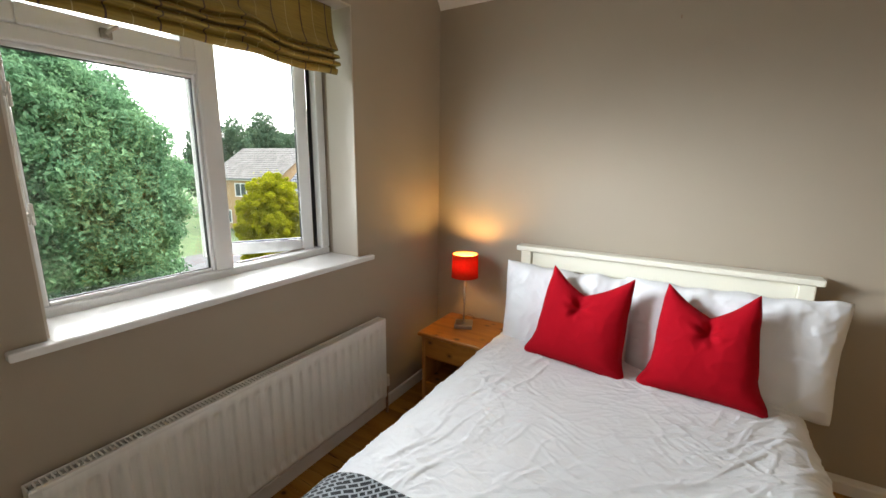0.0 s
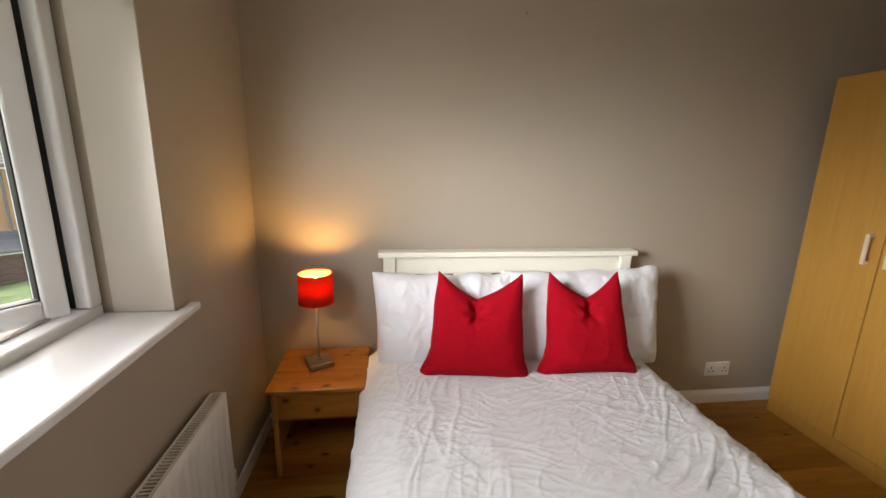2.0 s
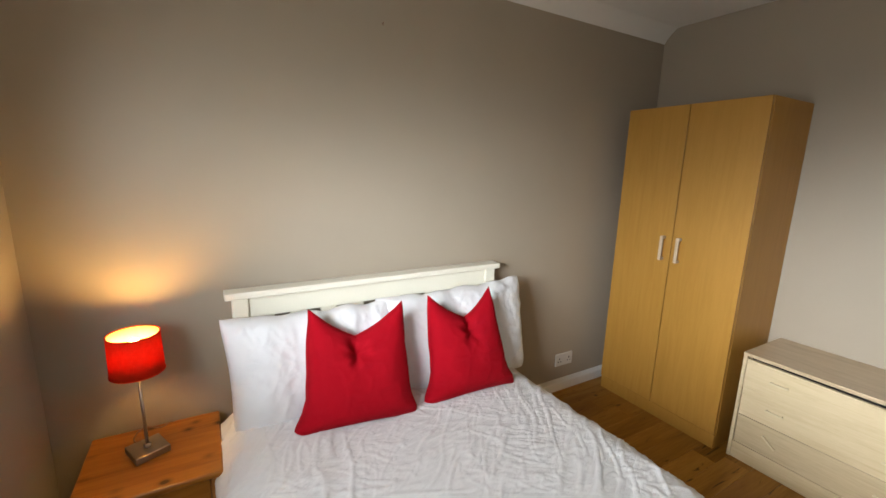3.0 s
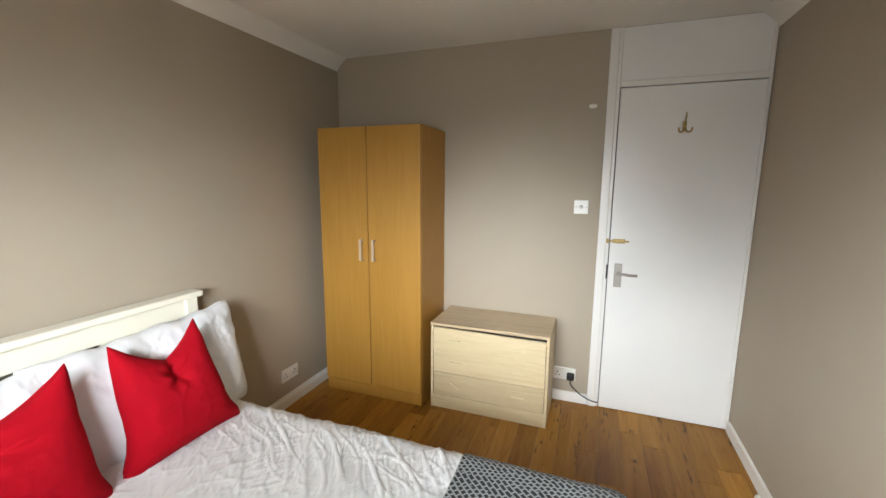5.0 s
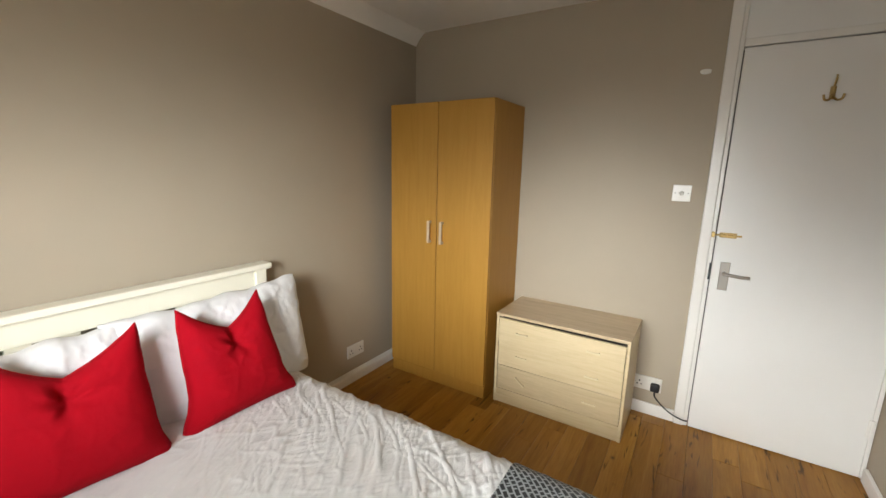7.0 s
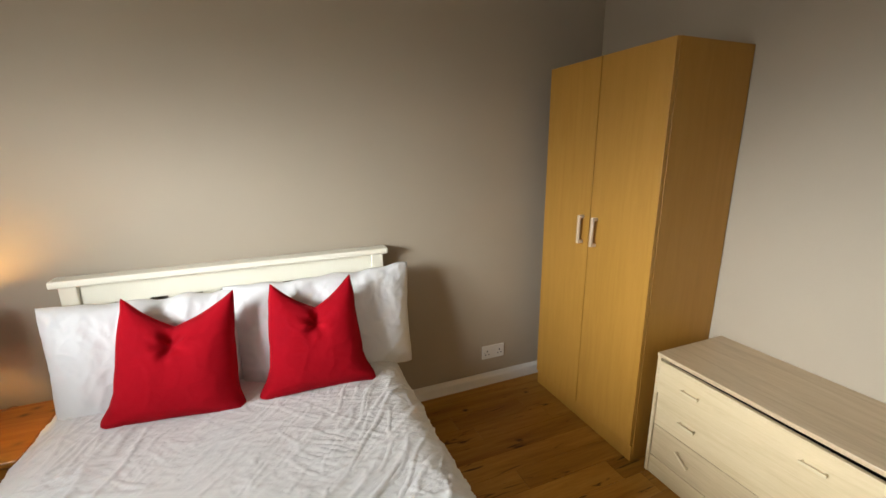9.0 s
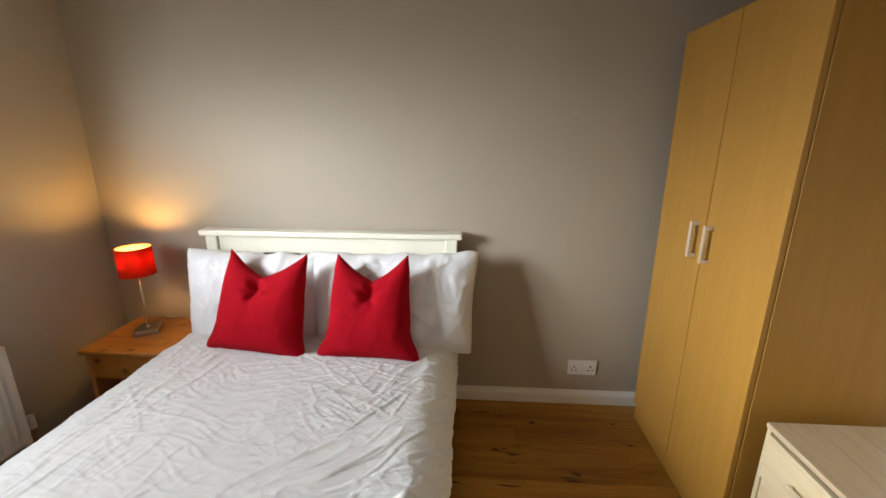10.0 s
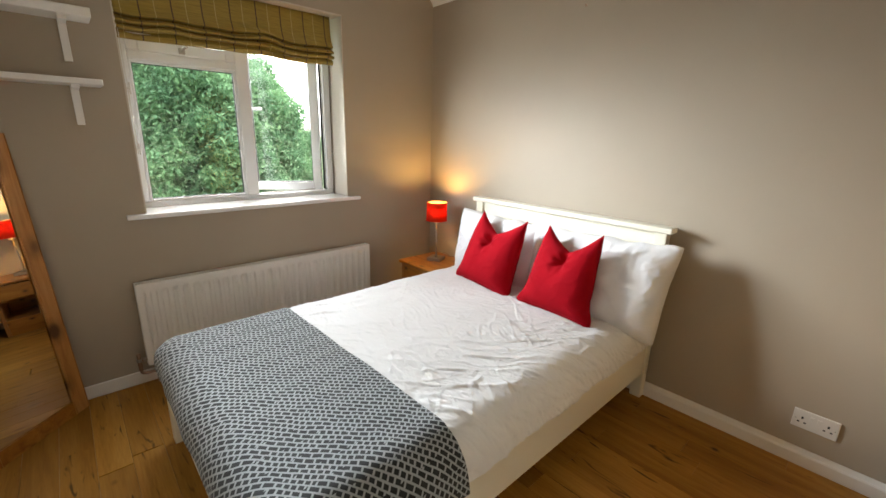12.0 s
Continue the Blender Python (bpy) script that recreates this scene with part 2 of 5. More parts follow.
def shade_material(name, low, high, through_share):
    m = bpy.data.materials.new(name)
    m.use_nodes = True
    nt = m.node_tree
    nt.nodes.clear()
    out = nt.nodes.new("ShaderNodeOutputMaterial")
    d = nt.nodes.new("ShaderNodeBsdfDiffuse")
    t = nt.nodes.new("ShaderNodeBsdfTranslucent")
    mx = nt.nodes.new("ShaderNodeMixShader")
    v = coords(m, (1, 1, 1))
    col = ramp(m, noise_fac(m, v, 90, 4), [(0.3, low), (0.7, high)])
    link(m, col, d.inputs["Color"])
    link(m, col, t.inputs["Color"])
    mx.inputs[0].default_value = through_share
    link(m, d.outputs[0], mx.inputs[1])
    link(m, t.outputs[0], mx.inputs[2])
    link(m, mx.outputs[0], out.inputs["Surface"])
    return m


SHADE = shade_material("red_lampshade_fabric", (0.68, 0.042, 0.014), (0.74, 0.050, 0.018), 0.50)
LINING = shade_material("pale_shade_lining", (0.66, 0.42, 0.20), (0.72, 0.47, 0.24), 0.45)


def brick_material(name, a, b, mortar):
    m = material(name, a, 0.85)
    v = coords(m, (1, 1, 1), (0, 0, 0), "UV")
    br = node(m, "ShaderNodeTexBrick", Scale=1.0, Mortar_Size=0.01, Brick_Width=0.225, Row_Height=0.075)
    br.inputs["Color1"].default_value = (*a, 1)
    br.inputs["Color2"].default_value = (*b, 1)
    br.inputs["Mortar"].default_value = (*mortar, 1)
    link(m, v, br.inputs["Vector"])
    n = ramp(m, noise_fac(m, v, 0.7, 5), [(0.3, (0.8, 0.78, 0.76)), (0.7, (1, 1, 1))])
    link(m, mix(m, "MULTIPLY", 0.8, br.outputs["Color"], n), bsdf(m).inputs["Base Color"])
    return m


BRICK = brick_material("yellow_stock_brick", (0.42, 0.25, 0.10), (0.36, 0.205, 0.08), (0.40, 0.33, 0.24))
TILE_DARK = paint("dark_slate_roof_tile", (0.085, 0.095, 0.115), 0.7, 0.2, 0.5)
TILE_PALE = paint("weathered_roof_tile", (0.125, 0.118, 0.11), 0.85, 0.3, 0.6)
PAVING = brick_material("red_block_paving", (0.33, 0.16, 0.12), (0.27, 0.125, 0.10), (0.22, 0.16, 0.13))
ASPHALT = paint("grey_asphalt", (0.07, 0.07, 0.072), 0.9, 0.25, 0.8)
GARDEN = paint("grass_verge", (0.05, 0.085, 0.022), 0.95, 0.45, 1.0)
GARAGE = paint("brown_garage_door", (0.10, 0.055, 0.045), 0.6, 0.1)
DISH = paint("grey_dish", (0.12, 0.125, 0.13), 0.5, 0.05)
BARK = paint("brown_bark", (0.10, 0.07, 0.045), 0.95, 0.3, 1.0)
WINPANE = material("dark_far_glass", (0.06, 0.075, 0.08), 0.06)


def leaf_material(name, dark, light):
    m = bpy.data.materials.new(name)
    m.use_nodes = True
    nt = m.node_tree
    nt.nodes.clear()
    out = nt.nodes.new("ShaderNodeOutputMaterial")
    d = nt.nodes.new("ShaderNodeBsdfDiffuse")
    t = nt.nodes.new("ShaderNodeBsdfTranslucent")
    mx = nt.nodes.new("ShaderNodeMixShader")
    geo = nt.nodes.new("ShaderNodeNewGeometry")
    col = ramp(m, geo.outputs["Random Per Island"], [(0.0, dark), (1.0, light)])
    patch = ramp(m, noise_fac(m, coords(m), 0.9, 3), [(0.3, (0.72, 0.80, 0.85)), (0.7, (1.0, 1.0, 0.9))])
    col = mix(m, "MULTIPLY", 1.0, col, patch)
    link(m, col, d.inputs["Color"])
    link(m, col, t.inputs["Color"])
    mx.inputs[0].default_value = 0.38
    link(m, d.outputs[0], mx.inputs[1])
    link(m, t.outputs[0], mx.inputs[2])
    link(m, mx.outputs[0], out.inputs["Surface"])
    return m


LEAF_GREEN = leaf_material("cypress_green", (0.12, 0.225, 0.120), (0.26, 0.42, 0.235))
LEAF_LIME = leaf_material("golden_conifer", (0.27, 0.28, 0.012), (0.54, 0.50, 0.03))
LEAF_PINE = leaf_material("far_pine_green", (0.10, 0.155, 0.105), (0.17, 0.24, 0.155))
LEAF_HEDGE = leaf_material("hedge_green", (0.06, 0.12, 0.02), (0.17, 0.26, 0.05))


# ---- building helpers ----
def box(bm, x0, x1, y0, y1, z0, z1, bevel=0.0, seg=2, m=None):
    got = bmesh.ops.create_cube(bm, size=1.0)
    vs = got["verts"]
    for v in vs:
        v.co = Vector(((x0 + x1) / 2 + v.co.x * (x1 - x0), (y0 + y1) / 2 + v.co.y * (y1 - y0), (z0 + z1) / 2 + v.co.z * (z1 - z0)))
    if m is not None:
        for v in vs:
            v.co = m @ v.co
    if bevel:
        es = list({e for v in vs for e in v.link_edges})
        bmesh.ops.bevel(bm, geom=es, offset=bevel, segments=seg, affect="EDGES", profile=0.5)
    return bm


def rod(bm, a, b, r, r2=None, seg=16):
    a, b = Vector(a), Vector(b)
    d = b - a
    m = Matrix.Translation((a + b) / 2) @ d.to_track_quat("Z", "Y").to_matrix().to_4x4()
    bmesh.ops.create_cone(bm, cap_ends=True, segments=seg, radius1=r, radius2=r if r2 is None else r2, depth=d.length, matrix=m)
    return bm


def ball(bm, c, r, scale=(1, 1, 1), seg=16):
    m = Matrix.Translation(c) @ Matrix.Diagonal((*scale, 1))
    bmesh.ops.create_uvsphere(bm, u_segments=seg, v_segments=max(6, seg // 2), radius=r, matrix=m)
    return bm


def tube(bm, pts, r, seg=10):
    pts = [Vector(p) for p in pts]
    rings = []
    for i, p in enumerate(pts):
        d = (pts[min(i + 1, len(pts) - 1)] - pts[max(i - 1, 0)]).normalized()
        q = d.to_track_quat("Z", "Y")
        rings.append([bm.verts.new(p + q @ Vector((r * math.cos(2 * math.pi * k / seg), r * math.sin(2 * math.pi * k / seg), 0))) for k in range(seg)])
    for a, b in zip(rings, rings[1:]):
        for k in range(seg):
            bm.faces.new((a[k], a[(k + 1) % seg], b[(k + 1) % seg], b[k]))
    bm.faces.new(rings[0][::-1])
    bm.faces.new(rings[-1])
    return bm


def smooth_line(pts, n=8):
    """Catmull-Rom through points."""
    p = [Vector(a) for a in pts]
    p = [p[0] * 2 - p[1]] + p + [p[-1] * 2 - p[-2]]
    out = []
    for i in range(1, len(p) - 2):
        for k in range(n):
            t = k / n
            out.append(0.5 * (2 * p[i] + (p[i + 1] - p[i - 1]) * t + (2 * p[i - 1] - 5 * p[i] + 4 * p[i + 1] - p[i + 2]) * t * t + (3 * p[i] - p[i - 1] - 3 * p[i + 1] + p[i + 2]) * t ** 3))
    return out + [p[-2]]


def mesh_from(name, bm, mat, smooth=False):
    bmesh.ops.recalc_face_normals(bm, faces=bm.faces[:])
    me = bpy.data.meshes.new(name)
    bm.to_mesh(me)
    bm.free()
    me.materials.append(mat)
    if smooth:
        me.polygons.foreach_set("use_smooth", [True] * len(me.polygons))
    return me


def thing(name, at, label, category, group="", kind=""):
    e = new(name)
    e.empty_display_size = 0.05
    e.matrix_world = Matrix.Translation(at)
    return tagged(e, label, category, group, kind)


def under(ob, parent):
    ob.parent = parent
    w = parent.matrix_basis.copy()
    if parent.parent:
        w = parent.parent.matrix_basis @ parent.matrix_parent_inverse @ w
    ob.matrix_parent_inverse = w.inverted()
    return ob


def part(name, bm, mat, parent, label="", smooth=False):
    ob = new(name, mesh_from(name, bm, mat, smooth))
    under(ob, parent)
    return tagged(ob, label)


def single(name, bm, mat, label, category, kind="", smooth=False, group=""):
    return tagged(new(name, mesh_from(name, bm, mat, smooth)), label, category, group, kind)


def B(*a, **k):
    return box(bmesh.new(), *a, **k)


def sheet(points, nu, nv, thick=0.0, uv=None):
    """A grid surface from points[u][v]; with thickness, a closed shell offset along its normals."""
    P = np.array(points, float).reshape(nu, nv, 3)
    faces = [(i * nv + j, (i + 1) * nv + j, (i + 1) * nv + j + 1, i * nv + j + 1) for i in range(nu - 1) for j in range(nv - 1)]
    verts = P.reshape(-1, 3)
    if thick:
        du = np.gradient(P, axis=0)
        dv = np.gradient(P, axis=1)
        n = np.cross(du, dv)
        n /= np.maximum(np.linalg.norm(n, axis=2, keepdims=True), 1e-9)
        back = (P - n * thick).reshape(-1, 3)
        k = nu * nv
        faces += [tuple(k + a for a in f[::-1]) for f in faces]
        rim = [i * nv for i in range(nu)] + [(nu - 1) * nv + j for j in range(1, nv)] + [i * nv + nv - 1 for i in range(nu - 2, -1, -1)] + [j for j in range(nv - 2, 0, -1)]
        faces += [(a, k + a, k + b, b) for a, b in zip(rim, rim[1:] + rim[:1])]
        verts = np.vstack([verts, back])
    me = bpy.data.meshes.new("sheet")
    me.from_pydata([tuple(v) for v in verts], [], faces)
    if uv is not None:
        U = np.array(uv, float).reshape(-1, 2)
        layer = me.uv_layers.new(name="UVMap")
        idx = np.empty(len(me.loops), np.int32)
        me.loops.foreach_get("vertex_index", idx)
        layer.data.foreach_set("uv", U[idx % (nu * nv)].ravel())
    me.polygons.foreach_set("use_smooth", [True] * len(me.polygons))
    me.update()
    return me


def uv_box(ob, size=1.0):
    """Box-mapped UVs in metres."""
    me = ob.data
    layer = me.uv_layers.new(name="UVMap")
    for p in me.polygons:
        n = p.normal
        side = Vector((-n.y, n.x, 0))
        side = side.normalized() if side.length > 0.2 else Vector((1, 0, 0))
        up = Vector((0, 0, 1)) if side.length and abs(n.z) < 0.9 else Vector((0, 1, 0))
        for li in p.loop_indices:
            co = me.vertices[me.loops[li].vertex_index].co
            layer.data[li].uv = (co.dot(side) / size, co.dot(up) / size)
    return ob


# ---- room shell ----
XW, XE, YN, YS = -1.335, 1.85, 0.0, -2.65
ZC = 2.32
WT = 0.30
WY0, WY1, WZ0, WZ1 = -1.905, -0.748, 0.895, 2.045   # window opening
DY0, DY1, DZ = -2.628, -1.925, 1.99                  # door leaf


def room():
    sub = B(XW - WT, XE + 0.14, YS - 0.12, YN + 0.14, -0.16, -0.018)
    single("floor", sub, SUBFLOOR, "dark sub-floor under oak planks", "floor", "structure")
    single("wall_north", B(XW - WT, XE + 0.14, YN, YN + 0.14, -0.02, 2.5), WALL, "taupe painted plaster wall behind the bed", "wall", "structure")
    single("wall_south", B(XW - WT, XE + 0.14, YS - 0.12, YS, -0.02, 2.5), WALL, "taupe painted plaster wall beside the door", "wall", "structure")
    bm = bmesh.new()
    x0, x1 = XW - WT, XW
    box(bm, x0, x1, YS, YN, -0.02, WZ0)
    box(bm, x0, x1, YS, YN, WZ1, 2.5)
    box(bm, x0, x1, YS, WY0, WZ0, WZ1)
    box(bm, x0, x1, WY1, YN, WZ0, WZ1)
    single("wall_west", bm, WALL, "taupe painted plaster wall with the window", "wall", "structure")
    bm = bmesh.new()
    box(bm, XE, XE + 0.14, DY1 + 0.055, YN, -0.02, 2.5)
    single("wall_east", bm, WALL, "taupe painted plaster wall with the door", "wall", "structure")
    # ceiling with sloped coves along the north and south walls
    bm = bmesh.new()
    arc = [(0.078 * k / 8 * (0.75 + 0.25 * k / 8), 2.238 + 0.082 * (k / 8) ** 0.85) for k in range(9)]
    prof = [(YN - d, z) for d, z in arc] + [(YS + d, z) for d, z in reversed(arc)] + [(YS, 2.46), (YN, 2.46)]
    a = [bm.verts.new((XW, y, z)) for y, z in prof]
    b = [bm.verts.new((XE, y, z)) for y, z in prof]
    for i in range(len(prof)):
        j = (i + 1) % len(prof)
        bm.faces.new((a[i], a[j], b[j], b[i]))
    bm.faces.new(a[::-1])
    bm.faces.new(b)
    single("ceiling", bm, CEIL, "white painted ceiling with coved edges", "ceiling", "structure")
    # reveal lining
    bm = bmesh.new()
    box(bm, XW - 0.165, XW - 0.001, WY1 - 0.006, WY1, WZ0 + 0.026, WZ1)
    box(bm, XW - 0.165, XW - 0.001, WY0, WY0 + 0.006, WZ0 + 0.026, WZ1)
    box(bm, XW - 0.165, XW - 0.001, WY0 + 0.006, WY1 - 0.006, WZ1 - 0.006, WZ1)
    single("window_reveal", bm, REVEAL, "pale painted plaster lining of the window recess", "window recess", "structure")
    # skirting
    h, t = 0.07, 0.014

    def skirt(name, x0, x1, y0, y1):
        bm = B(x0, x1, y0, y1, 0.0, h, 0.004)
        single(name, bm, TRIM, "white painted skirting board along the wall", "baseboard", "structure")
    # the board behind the bed is deeper, with a sloped top
    bm = bmesh.new()
    prof = [(YN, 0.0), (YN - 0.038, 0.0), (YN - 0.036, 0.050), (YN - 0.032, 0.056), (YN - 0.010, 0.062), (YN, 0.063)]
    a = [bm.verts.new((XW, y, z)) for y, z in prof]
    b = [bm.verts.new((XE, y, z)) for y, z in prof]
    for i in range(len(prof)):
        k = (i + 1) % len(prof)
        bm.faces.new((a[i], a[k], b[k], b[i]))
    bm.faces.new(a[::-1])
    bm.faces.new(b)
    single("baseboard", bm, TRIM, "white painted skirting board along the wall", "baseboard", "structure")
    skirt("baseboard", XW, XW + t, YS, YN - 0.0385)
    skirt("baseboard", XE - t, XE, DY1 + 0.073, YN - 0.0385)
    skirt("baseboard", XW + t, XE - 0.03, YS, YS + 0.018)


room()


def door():
    d = thing("door_1", (XE, (DY0 + DY1) / 2, 0), "white painted flush door, closed, with lever handle", "door", kind="structure")
    leaf = part("door_leaf", B(XE - 0.017, XE + 0.022, DY0, DY1, 0.006, DZ - 0.003, 0.002), DOORW, d)
    part("backing", B(XE + 0.06, XE + 0.14, YS, DY1 + 0.055, -0.02, 2.5), DARK, d, "dark hallway side behind the door")
    # casing
    part("jamb", B(XE + 0.0, XE + 0.06, DY1 + 0.004, DY1 + 0.055, 0.0, ZC), TRIM, d)
    bm = bmesh.new()
    box(bm, XE - 0.022, XE, DY1 + 0.022, DY1 + 0.072, 0.0, ZC - 0.001, 0.006)
    box(bm, XE - 0.012, XE, DY1 + 0.005, DY1 + 0.024, 0.0, ZC - 0.001, 0.004)
    part("architrave", bm, TRIM, d)
    part("hinge_jamb", B(XE - 0.012, XE + 0.06, YS + 0.002, DY0 - 0.003, 0.0, ZC - 0.05, 0.003), TRIM, d)
    part("head_rail", B(XE - 0.016, XE + 0.06, DY0 - 0.003, DY1 + 0.005, DZ + 0.003, DZ + 0.038, 0.004), TRIM, d)
    part("over_panel", B(XE + 0.004, XE + 0.06, DY0 - 0.003, DY1 + 0.005, DZ + 0.038, ZC), DOORW, d, "white painted panel over the door")
    # hinges
    for z in (1.80, 1.16, 0.26):
        bm = B(XE - 0.022, XE - 0.008, DY0 - 0.014, DY0 + 0.012, z - 0.045, z + 0.045, 0.003)
        rod(bm, (XE - 0.024, DY0 - 0.002, z - 0.046), (XE - 0.024, DY0 - 0.002, z + 0.046), 0.006)
        part("hinge", bm, TRIM, d, "painted-over butt hinge")
    # lever handle on its plate
    y = DY1 - 0.057
    plate = part("handle_plate", B(XE - 0.024, XE - 0.017, y - 0.021, y + 0.021, 0.815, 0.962, 0.003), STEEL, d, "brushed steel handle plate")
    bm = bmesh.new()
    rod(bm, (XE - 0.024, y, 0.905), (XE - 0.055, y, 0.905), 0.010)
    tube(bm, smooth_line([(XE - 0.055, y + 0.006, 0.905), (XE - 0.058, y - 0.03, 0.904), (XE - 0.056, y - 0.07, 0.900), (XE - 0.052, y - 0.105, 0.900)]), 0.0085)
    part("lever", bm, STEEL, plate, "steel lever handle", True)
    # small barrel bolt
    z = 1.10
    bm = B(XE - 0.022, XE - 0.017, DY1 - 0.085, DY1 - 0.012, z - 0.013, z + 0.013, 0.002)
    for yy in (DY1 - 0.075, DY1 - 0.045, DY1 - 0.02):
        box(bm, XE - 0.034, XE - 0.021, yy - 0.005, yy + 0.005, z - 0.009, z + 0.009, 0.002)
    rod(bm, (XE - 0.028, DY1 + 0.02, z), (XE - 0.028, DY1 - 0.105, z), 0.0048)
    box(bm, XE - 0.034, XE - 0.022, DY1 + 0.008, DY1 + 0.022, z - 0.014, z + 0.014, 0.002)
    part("barrel_bolt", bm, BRASS, d, "small brass barrel bolt")
    part("latch_keep", B(XE - 0.013, XE - 0.008, DY1 + 0.003, DY1 + 0.012, 0.86, 0.95, 0.001), RUBBER, d, "dark latch keep")


door()


def coat_hook():
    c = thing("coat_hook", (XE - 0.017, -2.265, 1.76), "small aged brass triple coat hook on the door", "coat hook")
    x, y = XE - 0.018, -2.265
    bm = B(x - 0.004, x, y - 0.010, y + 0.010, 1.735, 1.79, 0.003)
    part("back_plate", bm, BRASS, c)
    part("top_hook", tube(bmesh.new(), smooth_line([(x - 0.003, y, 1.77), (x - 0.012, y, 1.79), (x - 0.03, y, 1.81), (x - 0.032, y, 1.832)]), 0.0045), BRASS, c, smooth=True)
    for s in (-1, 1):
        part("side_hook", tube(bmesh.new(), smooth_line([(x - 0.004, y, 1.755), (x - 0.02, y + s * 0.012, 1.732), (x - 0.032, y + s * 0.028, 1.732), (x - 0.036, y + s * 0.034, 1.752)]), 0.0045), BRASS, c, smooth=True)


coat_hook()


# ---- window ----
XF0, XF1 = XW - 0.258, XW - 0.190   # outer and inner faces of the frame
FY0, FY1, FZ0, FZ1 = WY0 + 0.006, WY1 - 0.006, 0.905, 2.04
MUL0, MUL1 = -1.348, -1.272
TR0, TR1 = 1.668, 1.720


def glazed(parent, y0, y1, z0, z1, x):
    p = part("pane", B(x - 0.004, x + 0.004, y0, y1, z0, z1), GLASS, parent, "clear window glass")
    p.visible_shadow = False
    return p


def window():
    w = thing("window_1", (XF1, (WY0 + WY1) / 2, 0.92), "white uPVC window with its casement open outwards", "window", kind="structure")
    bm = bmesh.new()
    box(bm, XF0, XF1, FY0, FY1, FZ0, 0.948, 0.006)
    box(bm, XF0, XF1, FY0, FY1, FZ1 - 0.06, FZ1, 0.006)
    box(bm, XF0, XF1, FY0, FY0 + 0.046, 0.948, FZ1 - 0.06, 0.006)
    box(bm, XF0, XF1, FY1 - 0.046, FY1, 0.948, FZ1 - 0.06, 0.006)
    box(bm, XF0, XF1, MUL0 + 0.004, MUL1, 0.948, FZ1 - 0.06, 0.006)
    box(bm, XF0, XF1, FY0 + 0.046, MUL0 + 0.004, TR0 + 0.004, TR1 - 0.004, 0.006)
    part("window_frame", bm, UPVC, w)
    # glazing beads of the fixed light
    y0, y1, z0, z1 = FY0 + 0.046, MUL0 + 0.004, 0.948, TR0 + 0.004
    bm = bmesh.new()
    for a in ((y0, y0 + 0.0135, z0, z1), (y1 - 0.0135, y1, z0, z1), (y0 + 0.0135, y1 - 0.0135, z0, z0 + 0.0135), (y0 + 0.0135, y1 - 0.0135, z1 - 0.0135, z1)):
        box(bm, XF1 - 0.03, XF1 - 0.008, *a, 0.004)
    part("glazing_bead", bm, UPVC, w)
    bm = bmesh.new()
    for a in ((y0 + 0.0135, y0 + 0.0165, z0 + 0.0135, z1 - 0.0135), (y1 - 0.0165, y1 - 0.0135, z0 + 0.0135, z1 - 0.0135), (y0 + 0.0135, y1 - 0.0135, z0 + 0.0135, z0 + 0.0165), (y0 + 0.0135, y1 - 0.0135, z1 - 0.0165, z1 - 0.0135)):
        box(bm, XF1 - 0.033, XF1 - 0.020, *a)
    part("gasket", bm, RUBBER, w, "thin black rubber gasket")
    glazed(w, y0 + 0.012, y1 - 0.012, z0 + 0.012, z1 - 0.012, XF1 - 0.036)
    # top-hung vent over the fixed light
    z0, z1 = TR1 - 0.004, FZ1 - 0.06
    vent = bmesh.new()
    for a in ((y0, y0 + 0.05, z0, z1), (y1 - 0.05, y1, z0, z1), (y0 + 0.05, y1 - 0.05, z0, z0 + 0.056), (y0 + 0.05, y1 - 0.05, z1 - 0.045, z1)):
        box(vent, XF0 + 0.012, XF1 + 0.006, *a, 0.006)
    v = part("vent_sash", vent, UPVC, w)
    glazed(w, y0 + 0.045, y1 - 0.045, z0 + 0.051, z1 - 0.04, XF1 - 0.03)
    bm = B(XF1 + 0.006, XF1 + 0.02, -1.625, -1.595, z0 + 0.006, z0 + 0.036, 0.004)
    tube(bm, smooth_line([(XF1 + 0.02, -1.61, z0 + 0.02), (XF1 + 0.03, -1.605, z0 + 0.03), (XF1 + 0.032, -1.585, z0 + 0.045)]), 0.006)
    part("vent_handle", bm, STEEL, v, "small metal vent handle", True)
    # side-hung casement, swung outwards
    L, H0, H1 = 0.482, 0.945, FZ1 - 0.052
    hinge = pose(XF0 - 0.006, FY1 - 0.049, 0, 0, 0, -33)

    def placed(bm2):
        bmesh.ops.transform(bm2, matrix=hinge, verts=bm2.verts[:])
        return bm2
    SW, SR = 0.054, 0.056   # stile and rail
    s = bmesh.new()
    box(s, -0.002, 0.058, -SW, 0.0, H0, H1, 0.006)
    box(s, -0.002, 0.058, -L, -L + SW, H0, H1, 0.006)
    box(s, -0.002, 0.058, -L + SW, -SW, H0, H0 + SR, 0.006)
    box(s, -0.002, 0.058, -L + SW, -SW, H1 - SR, H1, 0.006)
    sash = part("casement_sash", placed(s), UPVC, w)
    g = bmesh.new()
    for a in ((-(SW + 0.0035), -SW, H0 + SR, H1 - SR), (-L + SW, -L + SW + 0.0035, H0 + SR, H1 - SR), (-L + SW, -SW, H0 + SR, H0 + SR + 0.0035)):
        box(g, 0.02, 0.05, *a)
    for a in ((-0.004, 0.002, H0, H1), (-L - 0.002, -L + 0.004, H0, H1), (-L, 0.0, H0 - 0.003, H0 + 0.002)):
        box(g, 0.004, 0.016, *a)
